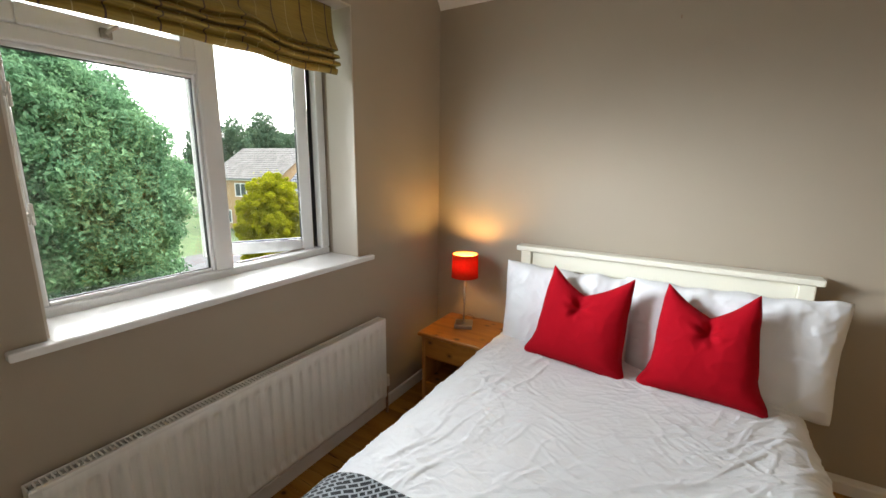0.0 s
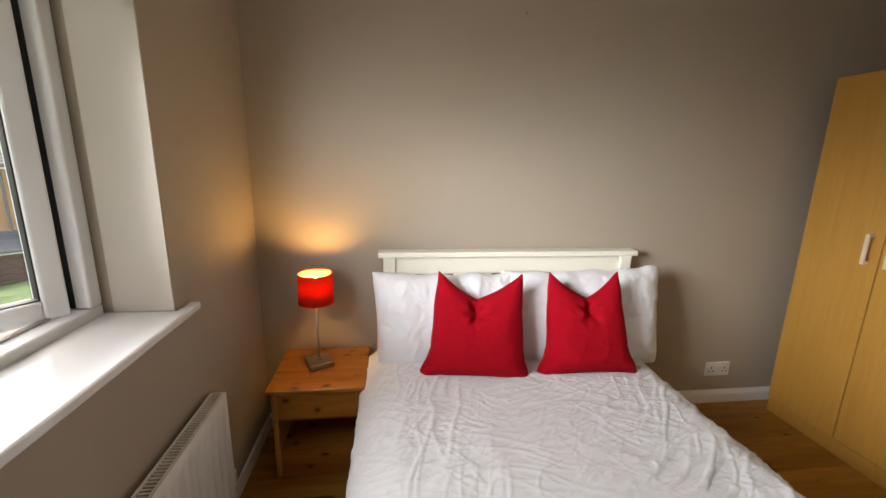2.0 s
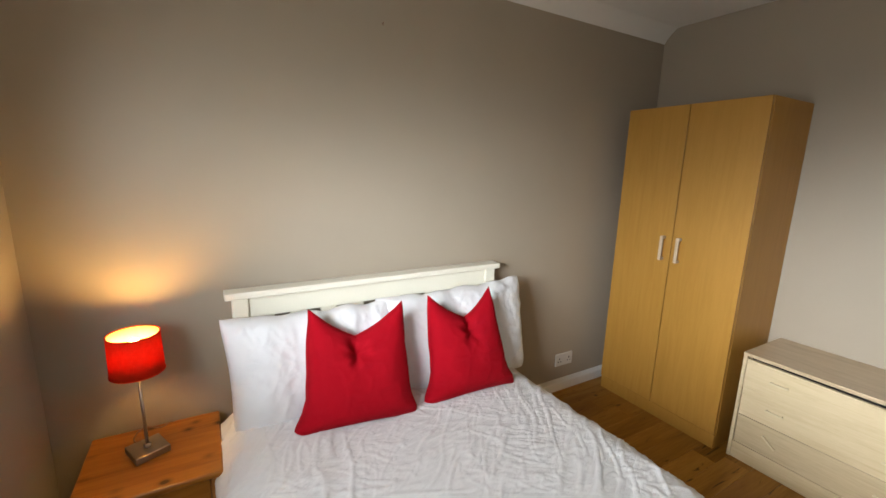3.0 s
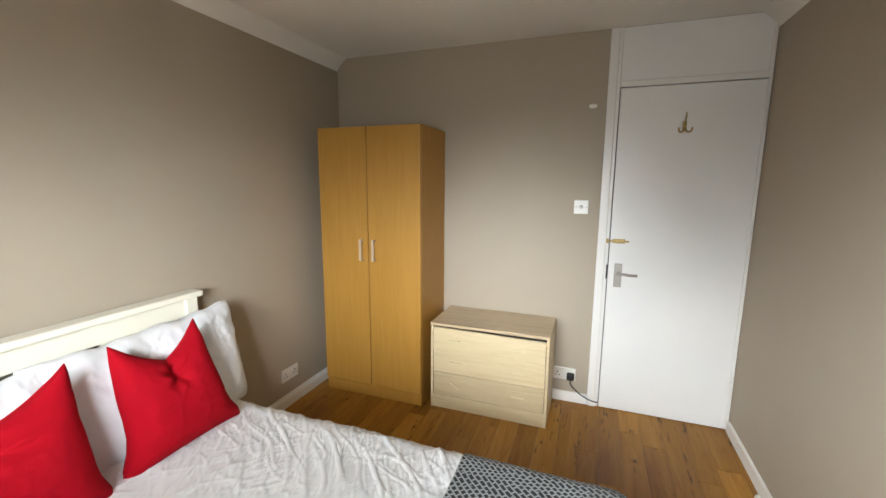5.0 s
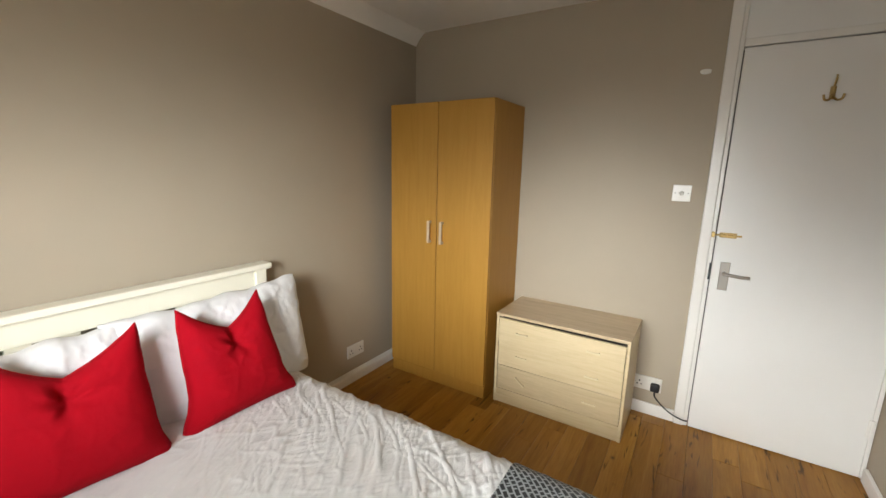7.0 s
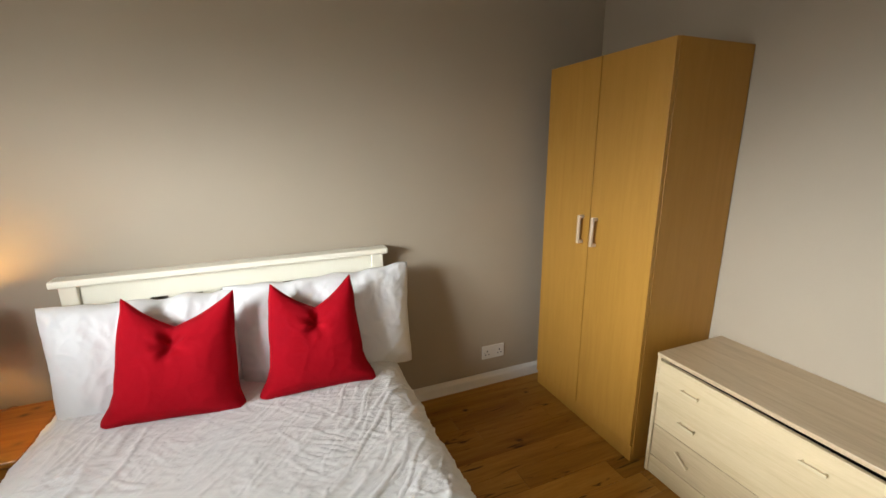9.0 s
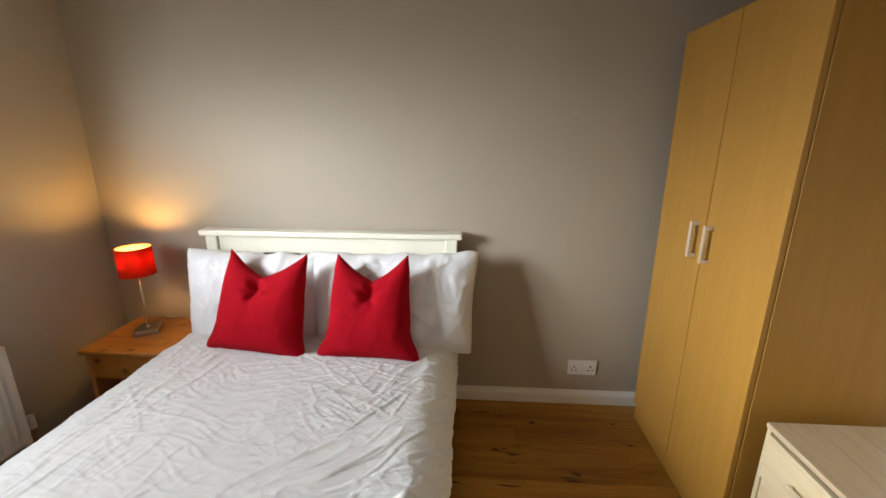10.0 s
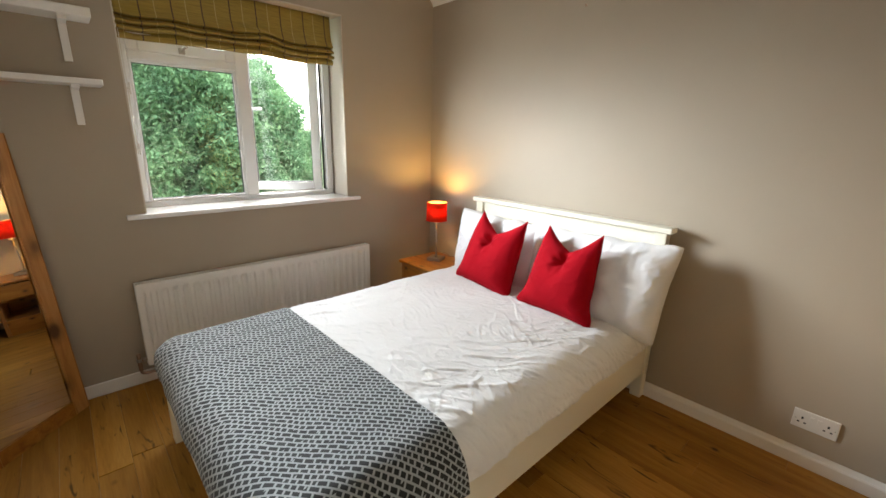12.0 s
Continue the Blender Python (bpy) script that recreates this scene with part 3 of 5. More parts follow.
    part("gasket", placed(g), RUBBER, sash, "black rubber weather seal")
    p = part("pane", placed(B(0.026, 0.034, -L + 0.048, -0.048, H0 + 0.050, H1 - 0.050)), GLASS, sash, "clear window glass")
    p.visible_shadow = False
    h = B(0.058, 0.074, -L + 0.018, -L + 0.046, 1.44, 1.52, 0.004)
    box(h, 0.074, 0.088, -L + 0.022, -L + 0.13, 1.47, 1.49, 0.005)
    part("casement_handle", placed(h), UPVC, sash, "white lever window handle")
    # dark hinge channel and friction stay
    st = B(XF0 + 0.004, XF0 + 0.018, FY1 - 0.47, FY1 - 0.05, 0.948, 0.954)
    part("friction_stay", st, STEEL, w, "steel friction stay")
    part("hinge_channel", B(XF0 + 0.006, XF0 + 0.03, FY1 - 0.0485, FY1 - 0.0455, 0.952, FZ1 - 0.062), RUBBER, w, "dark rubber channel of the frame")
    # inner board
    bm = B(XF1 - 0.002, XW + 0.034, WY0 + 0.001, WY1 - 0.001, WZ0 + 0.0, WZ0 + 0.024, 0.004)
    box(bm, XW + 0.0005, XW + 0.036, WY0 - 0.08, WY1 + 0.08, WZ0 - 0.001, WZ0 + 0.0228, 0.005)
    part("window_sill", bm, SILLW, w, "white gloss painted window board")
    # outer sill
    part("outer_sill", B(XW - WT - 0.05, XF0, WY0, WY1, WZ0 - 0.02, WZ0 + 0.012), UPVC, w)


window()


def roman_blind():
    """Raised roman blind with a stack of uneven folds along its lower edge."""
    y0, y1 = WY0 + 0.012, WY1 - 0.045
    prof = [(0.0, 2.036), (0.004, 1.96), (0.012, 1.90), (0.030, 1.862), (0.034, 1.848), (0.012, 1.846), (0.010, 1.838), (0.038, 1.826), (0.042, 1.812), (0.014, 1.812),
            (0.012, 1.804), (0.040, 1.796), (0.042, 1.782), (0.016, 1.780), (0.014, 1.774), (0.026, 1.766), (0.026, 1.752), (0.020, 1.742)]
    prof = [(v.x, v.y) for v in smooth_line([(a, b, 0) for a, b in prof], 4)]
    nu, nv = len(prof), 110
    pts = []
    for i, (px, pz) in enumerate(prof):
        for j in range(nv):
            s = j / (nv - 1)
            y = y0 + (y1 - y0) * s
            k = max(0.0, min(1.0, (1.97 - pz) / 0.16))
            sag = 0.010 * math.sin(s * 5.1 + 0.6) + 0.012 * noise.noise((s * 6, pz * 9, 2.0))
            crease = math.exp(-((s - 0.60) / 0.10) ** 2)
            bulge = 0.010 * noise.noise((s * 9, pz * 16, 7.0)) + 0.018 * crease * math.sin(pz * 70 + s * 18)
            lift = 0.030 * crease * k * (1 if pz > 1.78 else 0.35)
            pts.append((XW - 0.075 + px + bulge * k, y, pz + sag * k * (0.5 if pz < 1.77 else 1.0) + lift * 0.8 + k * (0.014 - 0.018 * (1 - s))))
    me = sheet(pts, nu, nv, 0.003)
    me.materials.append(BLIND)
    b = thing("roman_blind", (XW - 0.07, (y0 + y1) / 2, 2.03), "olive-gold striped silk roman blind, raised in folds", "blind")
    under(new("fabric", me), b)
    part("head_rail", B(XW - 0.10, XW - 0.078, y0, y1, 2.005, 2.038, 0.003), TRIM, b)
    part("bottom_bar", box(bmesh.new(), XW - 0.068, XW - 0.060, y0 + 0.01, y1 - 0.01, 1.765, 1.777, 0.003), TRIM, b)


roman_blind()


def cord_cleat():
    """Two small cleats on the side of the recess with the blind's thin cord wound round them."""
    c = thing("cord_cleat", (XW - 0.035, WY0 + 0.006, 1.52), "two small white cleats holding the blind cord", "cord cleat")
    for z in (1.52, 1.235):
        bm = B(XW - 0.05, XW - 0.02, WY0 + 0.006, WY0 + 0.012, z - 0.02, z + 0.02, 0.002)
        rod(bm, (XW - 0.035, WY0 + 0.010, z), (XW - 0.035, WY0 + 0.024, z), 0.006)
        box(bm, XW - 0.041, XW - 0.029, WY0 + 0.022, WY0 + 0.029, z - 0.028, z + 0.028, 0.003)
        part("cleat", bm, PLASTIC, c)
    line = smooth_line([(XW - 0.040, WY0 + 0.016, 1.80), (XW - 0.038, WY0 + 0.017, 1.60), (XW - 0.026, WY0 + 0.018, 1.525), (XW - 0.030, WY0 + 0.017, 1.40), (XW - 0.026, WY0 + 0.018, 1.24), (XW - 0.044, WY0 + 0.018, 1.225), (XW - 0.040, WY0 + 0.017, 1.40), (XW - 0.044, WY0 + 0.018, 1.515)])
    part("cord", tube(bmesh.new(), line, 0.0016, 6), PLASTIC, c, "thin white blind cord", True)


cord_cleat()


# ---- radiator ----
def radiator():
    x0, x1, y0, y1, z0, z1 = XW + 0.014, XW + 0.063, -2.008, -0.626, 0.115, 0.570
    r = thing("radiator", (XW + 0.04, (y0 + y1) / 2, z0), "long white ribbed panel radiator under the window", "radiator")
    # fluted front panel
    n = 27
    pitch = (y1 - y0 - 0.05) / n
    nu = n * 14 + 1
    pts = []
    zrow = [z0 + 0.006, z0 + 0.020, z0 + 0.030, z0 + 0.040, z0 + 0.052, z1 - 0.075, z1 - 0.060, z1 - 0.050, z1 - 0.040, z1 - 0.012, z1 - 0.006]
    amp = [0, 0, 0.35, 0.85, 1, 1, 0.85, 0.35, 0, 0, 0]
    for i in range(nu):
        y = y0 + 0.004 + (y1 - y0 - 0.008) * i / (nu - 1)
        ph = ((y - y0 - 0.025) / pitch) % 1.0
        d = max(0.0, min(1.0, (abs(ph - 0.5) - 0.16) / 0.12)) if y0 + 0.03 < y < y1 - 0.03 else 0.0
        for z, a in zip(zrow, amp):
            pts.append((x1 - 0.014 * a * d - (0.004 if z > z1 - 0.008 else 0), y, z))
    me = sheet(pts, nu, len(zrow), 0.0015)
    me.materials.append(RADW)
    under(new("front_panel", me), r)
    bm = bmesh.new()
    box(bm, x1 - 0.005, x1 + 0.001, y0 + 0.002, y0 + 0.027, z0, z1 - 0.004, 0.003)
    box(bm, x1 - 0.005, x1 + 0.001, y1 - 0.027, y1 - 0.002, z0, z1 - 0.004, 0.003)
    box(bm, x1 - 0.008, x1 + 0.001, y0 + 0.002, y1 - 0.002, z1 - 0.014, z1 - 0.002, 0.003)
    part("rim", bm, RADW, r)
    part("back_panel", B(x0, x0 + 0.010, y0 + 0.01, y1 - 0.01, z0 + 0.01, z1 - 0.012, 0.003), RADW, r)
    part("convector_core", B(x0 + 0.012, x1 - 0.024, y0 + 0.01, y1 - 0.01, z0 + 0.02, z1 - 0.03), DARK, r)
    for y in (y0, y1 - 0.005):
        part("side_panel", B(x0 - 0.002, x1 + 0.001, y, y + 0.005, z0 + 0.004, z1 - 0.001, 0.002), RADW, r)
    # top grille: two rails and many cross bars
    bm = bmesh.new()
    box(bm, x0, x0 + 0.008, y0 + 0.005, y1 - 0.005, z1 - 0.008, z1)
    box(bm, x1 - 0.010, x1, y0 + 0.005, y1 - 0.005, z1 - 0.008, z1)
    y = y0 + 0.016
    while y < y1 - 0.015:
        box(bm, x0 + 0.008, x1 - 0.010, y, y + 0.0045, z1 - 0.007, z1 - 0.001)
        y += 0.0125
    part("top_grille", bm, RADW, r)
    # valves and pipes
    bm = bmesh.new()
    rod(bm, (x0 + 0.028, y1 - 0.002, 0.155), (x0 + 0.028, y1 + 0.022, 0.155), 0.010)
    rod(bm, (x0 + 0.028, y1 + 0.026, 0.135), (x0 + 0.028, y1 + 0.026, 0.165), 0.011)
    rod(bm, (x0 + 0.028, y1 + 0.026, 0.0), (x0 + 0.028, y1 + 0.026, 0.14), 0.0075)
    part("valve_pipe", bm, COPPER, r, "dull copper supply pipe")
    bm = bmesh.new()
    rod(bm, (x0 + 0.028, y1 + 0.026, 0.165), (x0 + 0.028, y1 + 0.026, 0.225), 0.017, 0.015, 20)
    part("valve_cap", bm, PLASTIC, r, "white valve cap")
    bm = bmesh.new()
    rod(bm, (x0 + 0.028, y0 + 0.002, 0.150), (x0 + 0.028, y0 - 0.034, 0.150), 0.009)
    rod(bm, (x0 + 0.028, y0 - 0.034, 0.095), (x0 + 0.028, y0 - 0.034, 0.178), 0.0095)
    ball(bm, (x0 + 0.028, y0 - 0.034, 0.180), 0.0105)
    elbow = smooth_line([(x0 + 0.028, y0 - 0.034, 0.100), (x0 + 0.028, y0 - 0.030, 0.078), (x0 + 0.028, y0 - 0.008, 0.070), (x0 + 0.028, y0 + 0.022, 0.068), (x0 + 0.028, y0 + 0.036, 0.056), (x0 + 0.028, y0 + 0.038, 0.0)])
    tube(bm, elbow, 0.0078, 10)
    nut = bmesh.new()
    rod(nut, (x0 + 0.028, y0 + 0.002, 0.150), (x0 + 0.028, y0 - 0.018, 0.150), 0.0125, 0.0125, 6)
    rod(nut, (x0 + 0.028, y0 - 0.034, 0.142), (x0 + 0.028, y0 - 0.034, 0.160), 0.0135, 0.0135, 12)
    valve = part("lockshield_valve", bm, COPPER, r, "tarnished metal valve and bent pipe")
    part("union_nut", nut, STEEL, valve, "dull nickel union nuts")


radiator()

# ---- bed ----
BX0, BX1, BY0, BY1 = -0.735, 0.507, -2.005, -0.03


def bed():
    b = thing("double_bed", ((BX0 + BX1) / 2, -1.0, 0), "cream painted wooden bed frame with slatted headboard", "bed")
    hy0, hy1 = -0.078, -0.034
    for x in (BX0 - 0.006, BX1 - 0.052):
        part("headboard_post", B(x, x + 0.058, hy0 - 0.006, hy1, 0.0, 0.906, 0.005), CREAM, b)
    part("headboard_cap", B(BX0 - 0.030, BX1 + 0.029, -0.098, -0.022, 0.906, 0.934, 0.006), CREAM, b)
    bm = B(BX0 + 0.052, BX1 - 0.052, hy0 + 0.008, hy1 - 0.006, 0.820, 0.906, 0.003)
    part("top_rail", bm, CREAM, b)
    part("bottom_rail", B(BX0 + 0.052, BX1 - 0.052, hy0 + 0.008, hy1 - 0.006, 0.36, 0.45, 0.003), CREAM, b)
    n = 9
    span = (BX1 - BX0 - 0.104)
    for i in range(n):
        x = BX0 + 0.052 + span * (i + 0.5) / n
        part("headboard_slat", B(x - 0.033, x + 0.033, hy0 + 0.014, hy1 - 0.012, 0.45, 0.820, 0.003), CREAM, b)
    for x in (BX0, BX1 - 0.028):
        part("side_rail", B(x, x + 0.028, BY0 + 0.05, hy0 - 0.006, 0.145, 0.328, 0.005), CREAM, b)
    part("foot_rail", B(BX0 + 0.05, BX1 - 0.05, BY0 + 0.01, BY0 + 0.038, 0.150, 0.345, 0.005), CREAM, b)
    for x in (BX0 - 0.004, BX1 - 0.052):
        part("foot_leg", B(x, x + 0.056, BY0, BY0 + 0.056, 0.0, 0.35, 0.005), CREAM, b)
    for i in range(13):
        y = BY0 + 0.12 + i * 0.135
        part("bed_slat", B(BX0 + 0.03, BX1 - 0.03, y, y + 0.06, 0.205, 0.222), PINE, b, "plain pine bed slat")
    single("mattress", B(BX0 + 0.03, BX1 - 0.03, BY0 + 0.045, hy0 - 0.01, 0.224, 0.425, 0.04, 4), LINEN, "white mattress hidden under the duvet", "mattress", smooth=True)


bed()


def ridged(p, seed, f):
    n = noise.noise((p[0] * f + seed, p[1] * f - seed, seed * 1.7))
    return 1.0 - min(1.0, abs(n) * 2.6)


def crease(x, y, ang, f, seed, stretch=3.2):
    """Thin straight-ish creases running along one direction."""
    c, n = math.cos(ang), math.sin(ang)
    a, b = (x * c + y * n) / stretch, -x * n + y * c
    v = noise.noise((a * f + seed, b * f, seed))
    return max(0.0, 1.0 - abs(v) * 5.0) ** 2


CREASES = ((0.30, 11.0, 0.0022), (-0.35, 15.0, 0.0030), (0.9, 17.0, 0.0024), (-0.75, 21.0, 0.0030), (0.65, 24.0, 0.0034), (0.5, 30.0, 0.0028), (-0.25, 37.0, 0.0026), (0.3, 46.0, 0.0020), (-0.55, 52.0, 0.0017))


def wrinkle(x, y):
    """Crumpled cotton: many short sharp creases in several directions over soft waves."""
    wx = x + 0.026 * noise.noise((x * 4.6, y * 4.6, 4.0))
    wy = y + 0.026 * noise.noise((x * 4.6, y * 4.6, 9.0))
    h = 0.006 * noise.noise((x * 3.2, y * 2.4, 1.0)) + 0.0035 * noise.noise((x * 9.0, y * 8.0, 3.0))
    for k, (ang, f, amp) in enumerate(CREASES):
        m = max(0.0, min(1.0, 0.28 + 1.8 * noise.noise((x * 3.4 + k * 5, y * 3.4, k * 2.3))))
        h += 1.05 * amp * m * crease(wx, wy, ang, f, 3.0 + k * 7.1, 4.6)
    # long pulled folds fanning along the window side
    if x < -0.20:
        g = min(1.0, (-0.20 - x) / 0.25)
        h += g * (0.0052 * crease(wx, wy, 1.15, 12.0, 40.0, 6.0) + 0.0034 * crease(wx, wy, 1.35, 20.0, 61.0, 6.0))
    # rippled far side, folds slanting in from the hem
    if x > -0.05:
        g = min(1.0, (x + 0.05) / 0.45)
        h += g * (0.0055 * crease(wx, wy, 0.72, 10.0, 71.0, 3.6) + 0.0042 * crease(wx, wy, 0.98, 16.0, 83.0, 3.4) + 0.0028 * crease(wx, wy, 0.45, 26.0, 97.0, 3.4))
    return h


def bed_section(s, half, top, hem, rad, lift=0.0):
    """Across the bed: from a hanging hem, round the edge, over the top. s in -1..1. Returns (offset, height, normal)."""
    if s >= 0:
        # far side: a soft dome falling to the hem
        wide, deep = 0.14, top - hem
        flat = half - wide
        mean = (wide + deep) / 2
        d = s * (flat + mean * math.pi / 2)
        a = max(0.0, (d - flat) / mean)
        nx, nz = math.sin(a) / wide, math.cos(a) / deep
        r = math.hypot(nx, nz)
        nx, nz = nx / r, nz / r
        x = d if d <= flat else flat + wide * math.sin(a)
        z = top - deep * (1 - math.cos(a))
        return x + lift * nx, z + lift * nz, nx, nz, d
    flat = half - rad
    arc = rad * math.pi / 2
    drop = top - rad - hem
    total = flat + arc + drop
    d = abs(s) * total
    sg = 1 if s >= 0 else -1
    if d <= flat:
        x, z, nx, nz = d, top, 0.0, 1.0
    elif d <= flat + arc:
        a = (d - flat) / rad
        x, z, nx, nz = flat + rad * math.sin(a), top - rad + rad * math.cos(a), math.sin(a), math.cos(a)
    else:
        x, z, nx, nz = half, top - rad - (d - flat - arc), 1.0, 0.0
    return sg * (x + lift * nx), z + lift * nz, sg * nx, nz, sg * d


BCX = (BX0 + BX1) / 2
HALF = (BX1 - BX0) / 2 + 0.022


def bed_point(s, y, lift, hem_l, hem_r, wr=1.0):
    hem = (hem_l if s < 0 else hem_r)
    top = 0.462 + (0.014 if s < 0 else 0.0) * abs(s) + 0.012 * math.cos(min(1, abs(s)) * 1.4) - 0.006 * max(0.0, (-1.3 - y))
    x, z, nx, nz, d = bed_section(s, HALF, top, hem, 0.105, lift)
    h = wrinkle(d, y) * wr * (1.0 if nz > 0.3 else 0.75)
    side = max(0.0, abs(nx) - 0.4) * 0.012 * noise.noise((y * 5.0, s * 3, 3.0)) * wr
    puff = (-0.072 if s < 0 else -0.012) * nx * nx
    return x + BCX + nx * (h + side) + puff, z + nz * h, d


def duvet():
    nu, nv = 400, 410
    ya, yb = -0.12, -1.80
    pts = []
    for i in range(nu):
        s = -1 + 2 * i / (nu - 1)
        for j in range(nv):
            y = ya + (yb - ya) * j / (nv - 1)
            hem = 0.306 + 0.022 * (s > 0) + (0.016 + 0.008 * (s > 0)) * noise.noise((y * 4.0, 0.0, 5.0 + (s > 0))) + 0.006 * noise.noise((y * 17.0, 2.0, 5.0)) + (0.006 if s < 0 else 0.0)
            x, z, d = bed_point(s, y, 0.0, hem, hem, max(0.15, min(1.0, (y + 1.50) / 0.05)))
            pts.append((x, y, z))
    me = sheet(pts, nu, nv, 0.006)
    me.materials.append(LINEN)
    d = thing("duvet", (BCX, -0.95, 0.46), "crumpled white cotton duvet spread over the bed", "duvet")
    under(new("cover", me), d)
    for i in (0, nu - 1):
        part("hem_seam", tube(bmesh.new(), pts[i * nv:(i + 1) * nv:3], 0.004, 6), LINEN, d, "", True)


duvet()


def throw():
    nu, nv = 150, 110
    pts, uv = [], []
    for i in range(nu):
        s = -1 + 2 * i / (nu - 1)
        for j in range(nv):
            v = j / (nv - 1)
            # along the bed: flat top, then over the foot end
            edge = -1.452 + 0.020 * s + 0.010 * noise.noise((s * 2.5, 0.0, 3.0))
            run = v * 0.640
            flat = (edge + 2.012) - 0.09
            if run <= flat:
                y, dz, f = edge - run, 0.0, 0.0
            elif run <= flat + 0.1414:
                a = (run - flat) / 0.09
                y, dz, f = edge - flat - 0.09 * math.sin(a), -0.09 * (1 - math.cos(a)), math.sin(a)
            else:
                y, dz, f = edge - flat - 0.09, -0.09 - (run - flat - 0.1414), 1.0
            hem = 0.29 + 0.012 * noise.noise((y * 4, 1.0 if s > 0 else 2.0, 8.0))
            x, z, d = bed_point(s, max(y, -2.0), 0.016, hem, hem, 0.30)
            # corners fall inwards and down
            c = f * max(0.0, abs(s) - 0.62) / 0.38
            x -= math.copysign(0.075 * c * c, s)
            y += 0.05 * c * c
            z = max(z + dz * (1 - 0.55 * c), 0.300 + 0.02 * noise.noise((s * 3, v * 3, 1.0))) + 0.0
            y -= 0.012 * f + 0.010 * f * noise.noise((s * 6.0, z * 3, 2.0))
            pts.append((x, y, z))
            uv.append((d, -run))
    me = sheet(pts, nu, nv, 0.005, uv)
    me.materials.append(THROW)
    tagged(new("throw_blanket", me), "charcoal and pale grey dashed woven throw over the bed foot", "throw blanket")


throw()


def cushion_mesh(w, h, t, mat, pinch=0.10, chop=0.0, seed=1.0, n=44, crumple=0.006, sag=0.0, power=0.42):
    """A stuffed cushion standing in local x-z; chop: depth of the dent pressed into its top edge."""
    P = {}
    verts, faces = [], []

    def at(u, v, side):
        ou = 1 - pinch * (1 - v * v) ** 1.0 * (abs(u) ** 3)
        ov = 1 - pinch * (1 - u * u) ** 1.0 * (abs(v) ** 3)
        x = u * w / 2 * ou
        z = v * h / 2 * ov
        bulge = max(0.0, (1 - u ** 4) * (1 - v ** 4)) ** power
        low = 1.0 + 0.25 * sag * (-v)
        y = side * t / 2 * bulge * low
        if chop:
            g = math.exp(-((u - 0.05 * math.sin(seed)) / 0.30) ** 2) * max(0.0, (v + 0.15) / 1.15) ** 1.6
            z -= chop * g
            deep = math.exp(-((u - 0.05 * math.sin(seed)) / 0.16) ** 2) * math.exp(-((v - 0.55) / 0.30) ** 2)
            y *= 1 - 0.75 * deep
            x += (0.03 * math.sin(seed * 3) * v) + 0.0
            x -= math.copysign(0.028 * max(0.0, v) ** 2, u) * abs(u)
        if not chop:
            # drawn in towards the foot, softly rounded corners
            x *= 1 + 0.045 * v
            k = abs(u * v) ** 5
            x *= 1 - 0.030 * k
            z *= 1 - 0.01 * k
            z += 0.014 * noise.noise((u * 4.0, seed, v)) * abs(v)
        edge = bulge ** 0.7
        y += edge * crumple * (noise.noise((x * 13 + seed, z * 13, side * 2.0)) + 0.6 * ridged((x + z * 0.4, z - 0.5 * x), seed, 9.0) ** 2 * side)
        if not chop:
            for q, (ang, f, amp) in enumerate(((1.3, 9.0, 0.006), (1.75, 13.0, 0.005), (0.9, 17.0, 0.004), (2.3, 12.0, 0.004), (1.5, 24.0, 0.004))):
                y += side * edge * amp * crease(x + 0.02 * noise.noise((x * 6, z * 6, seed)), z, ang, f, seed + q * 3.0, 2.6) * max(0.15, min(1.0, 0.4 + 0.7 * v + noise.noise((x * 4, z * 4, seed + q))))
        # gathers running in from the rim
        rim = max(abs(u), abs(v))
        y += side * crumple * 0.8 * edge * max(0.0, rim - 0.55) * math.sin((math.atan2(v, u) + 0.3 * noise.noise((u * 3, v * 3, seed))) * 17 + seed)
        return (x, y, z)

    for side in (-1, 1):
        for i in range(n + 1):
            for j in range(n + 1):
                u, v = -1 + 2 * i / n, -1 + 2 * j / n
                rimv = i in (0, n) or j in (0, n)
                if rimv and side == 1:
                    P[(i, j, 1)] = P[(i, j, -1)]
                    continue
                P[(i, j, side)] = len(verts)
                verts.append(at(u, v, side))
        for i in range(n):
            for j in range(n):
                q = [P[(i, j, side)], P[(i + 1, j, side)], P[(i + 1, j + 1, side)], P[(i, j + 1, side)]]
                faces.append(q if side < 0 else q[::-1])
    me = bpy.data.meshes.new("cushion")
    me.from_pydata(verts, [], faces)
    me.polygons.foreach_set("use_smooth", [True] * len(me.polygons))
    me.materials.append(mat)
    me.update()
    return me


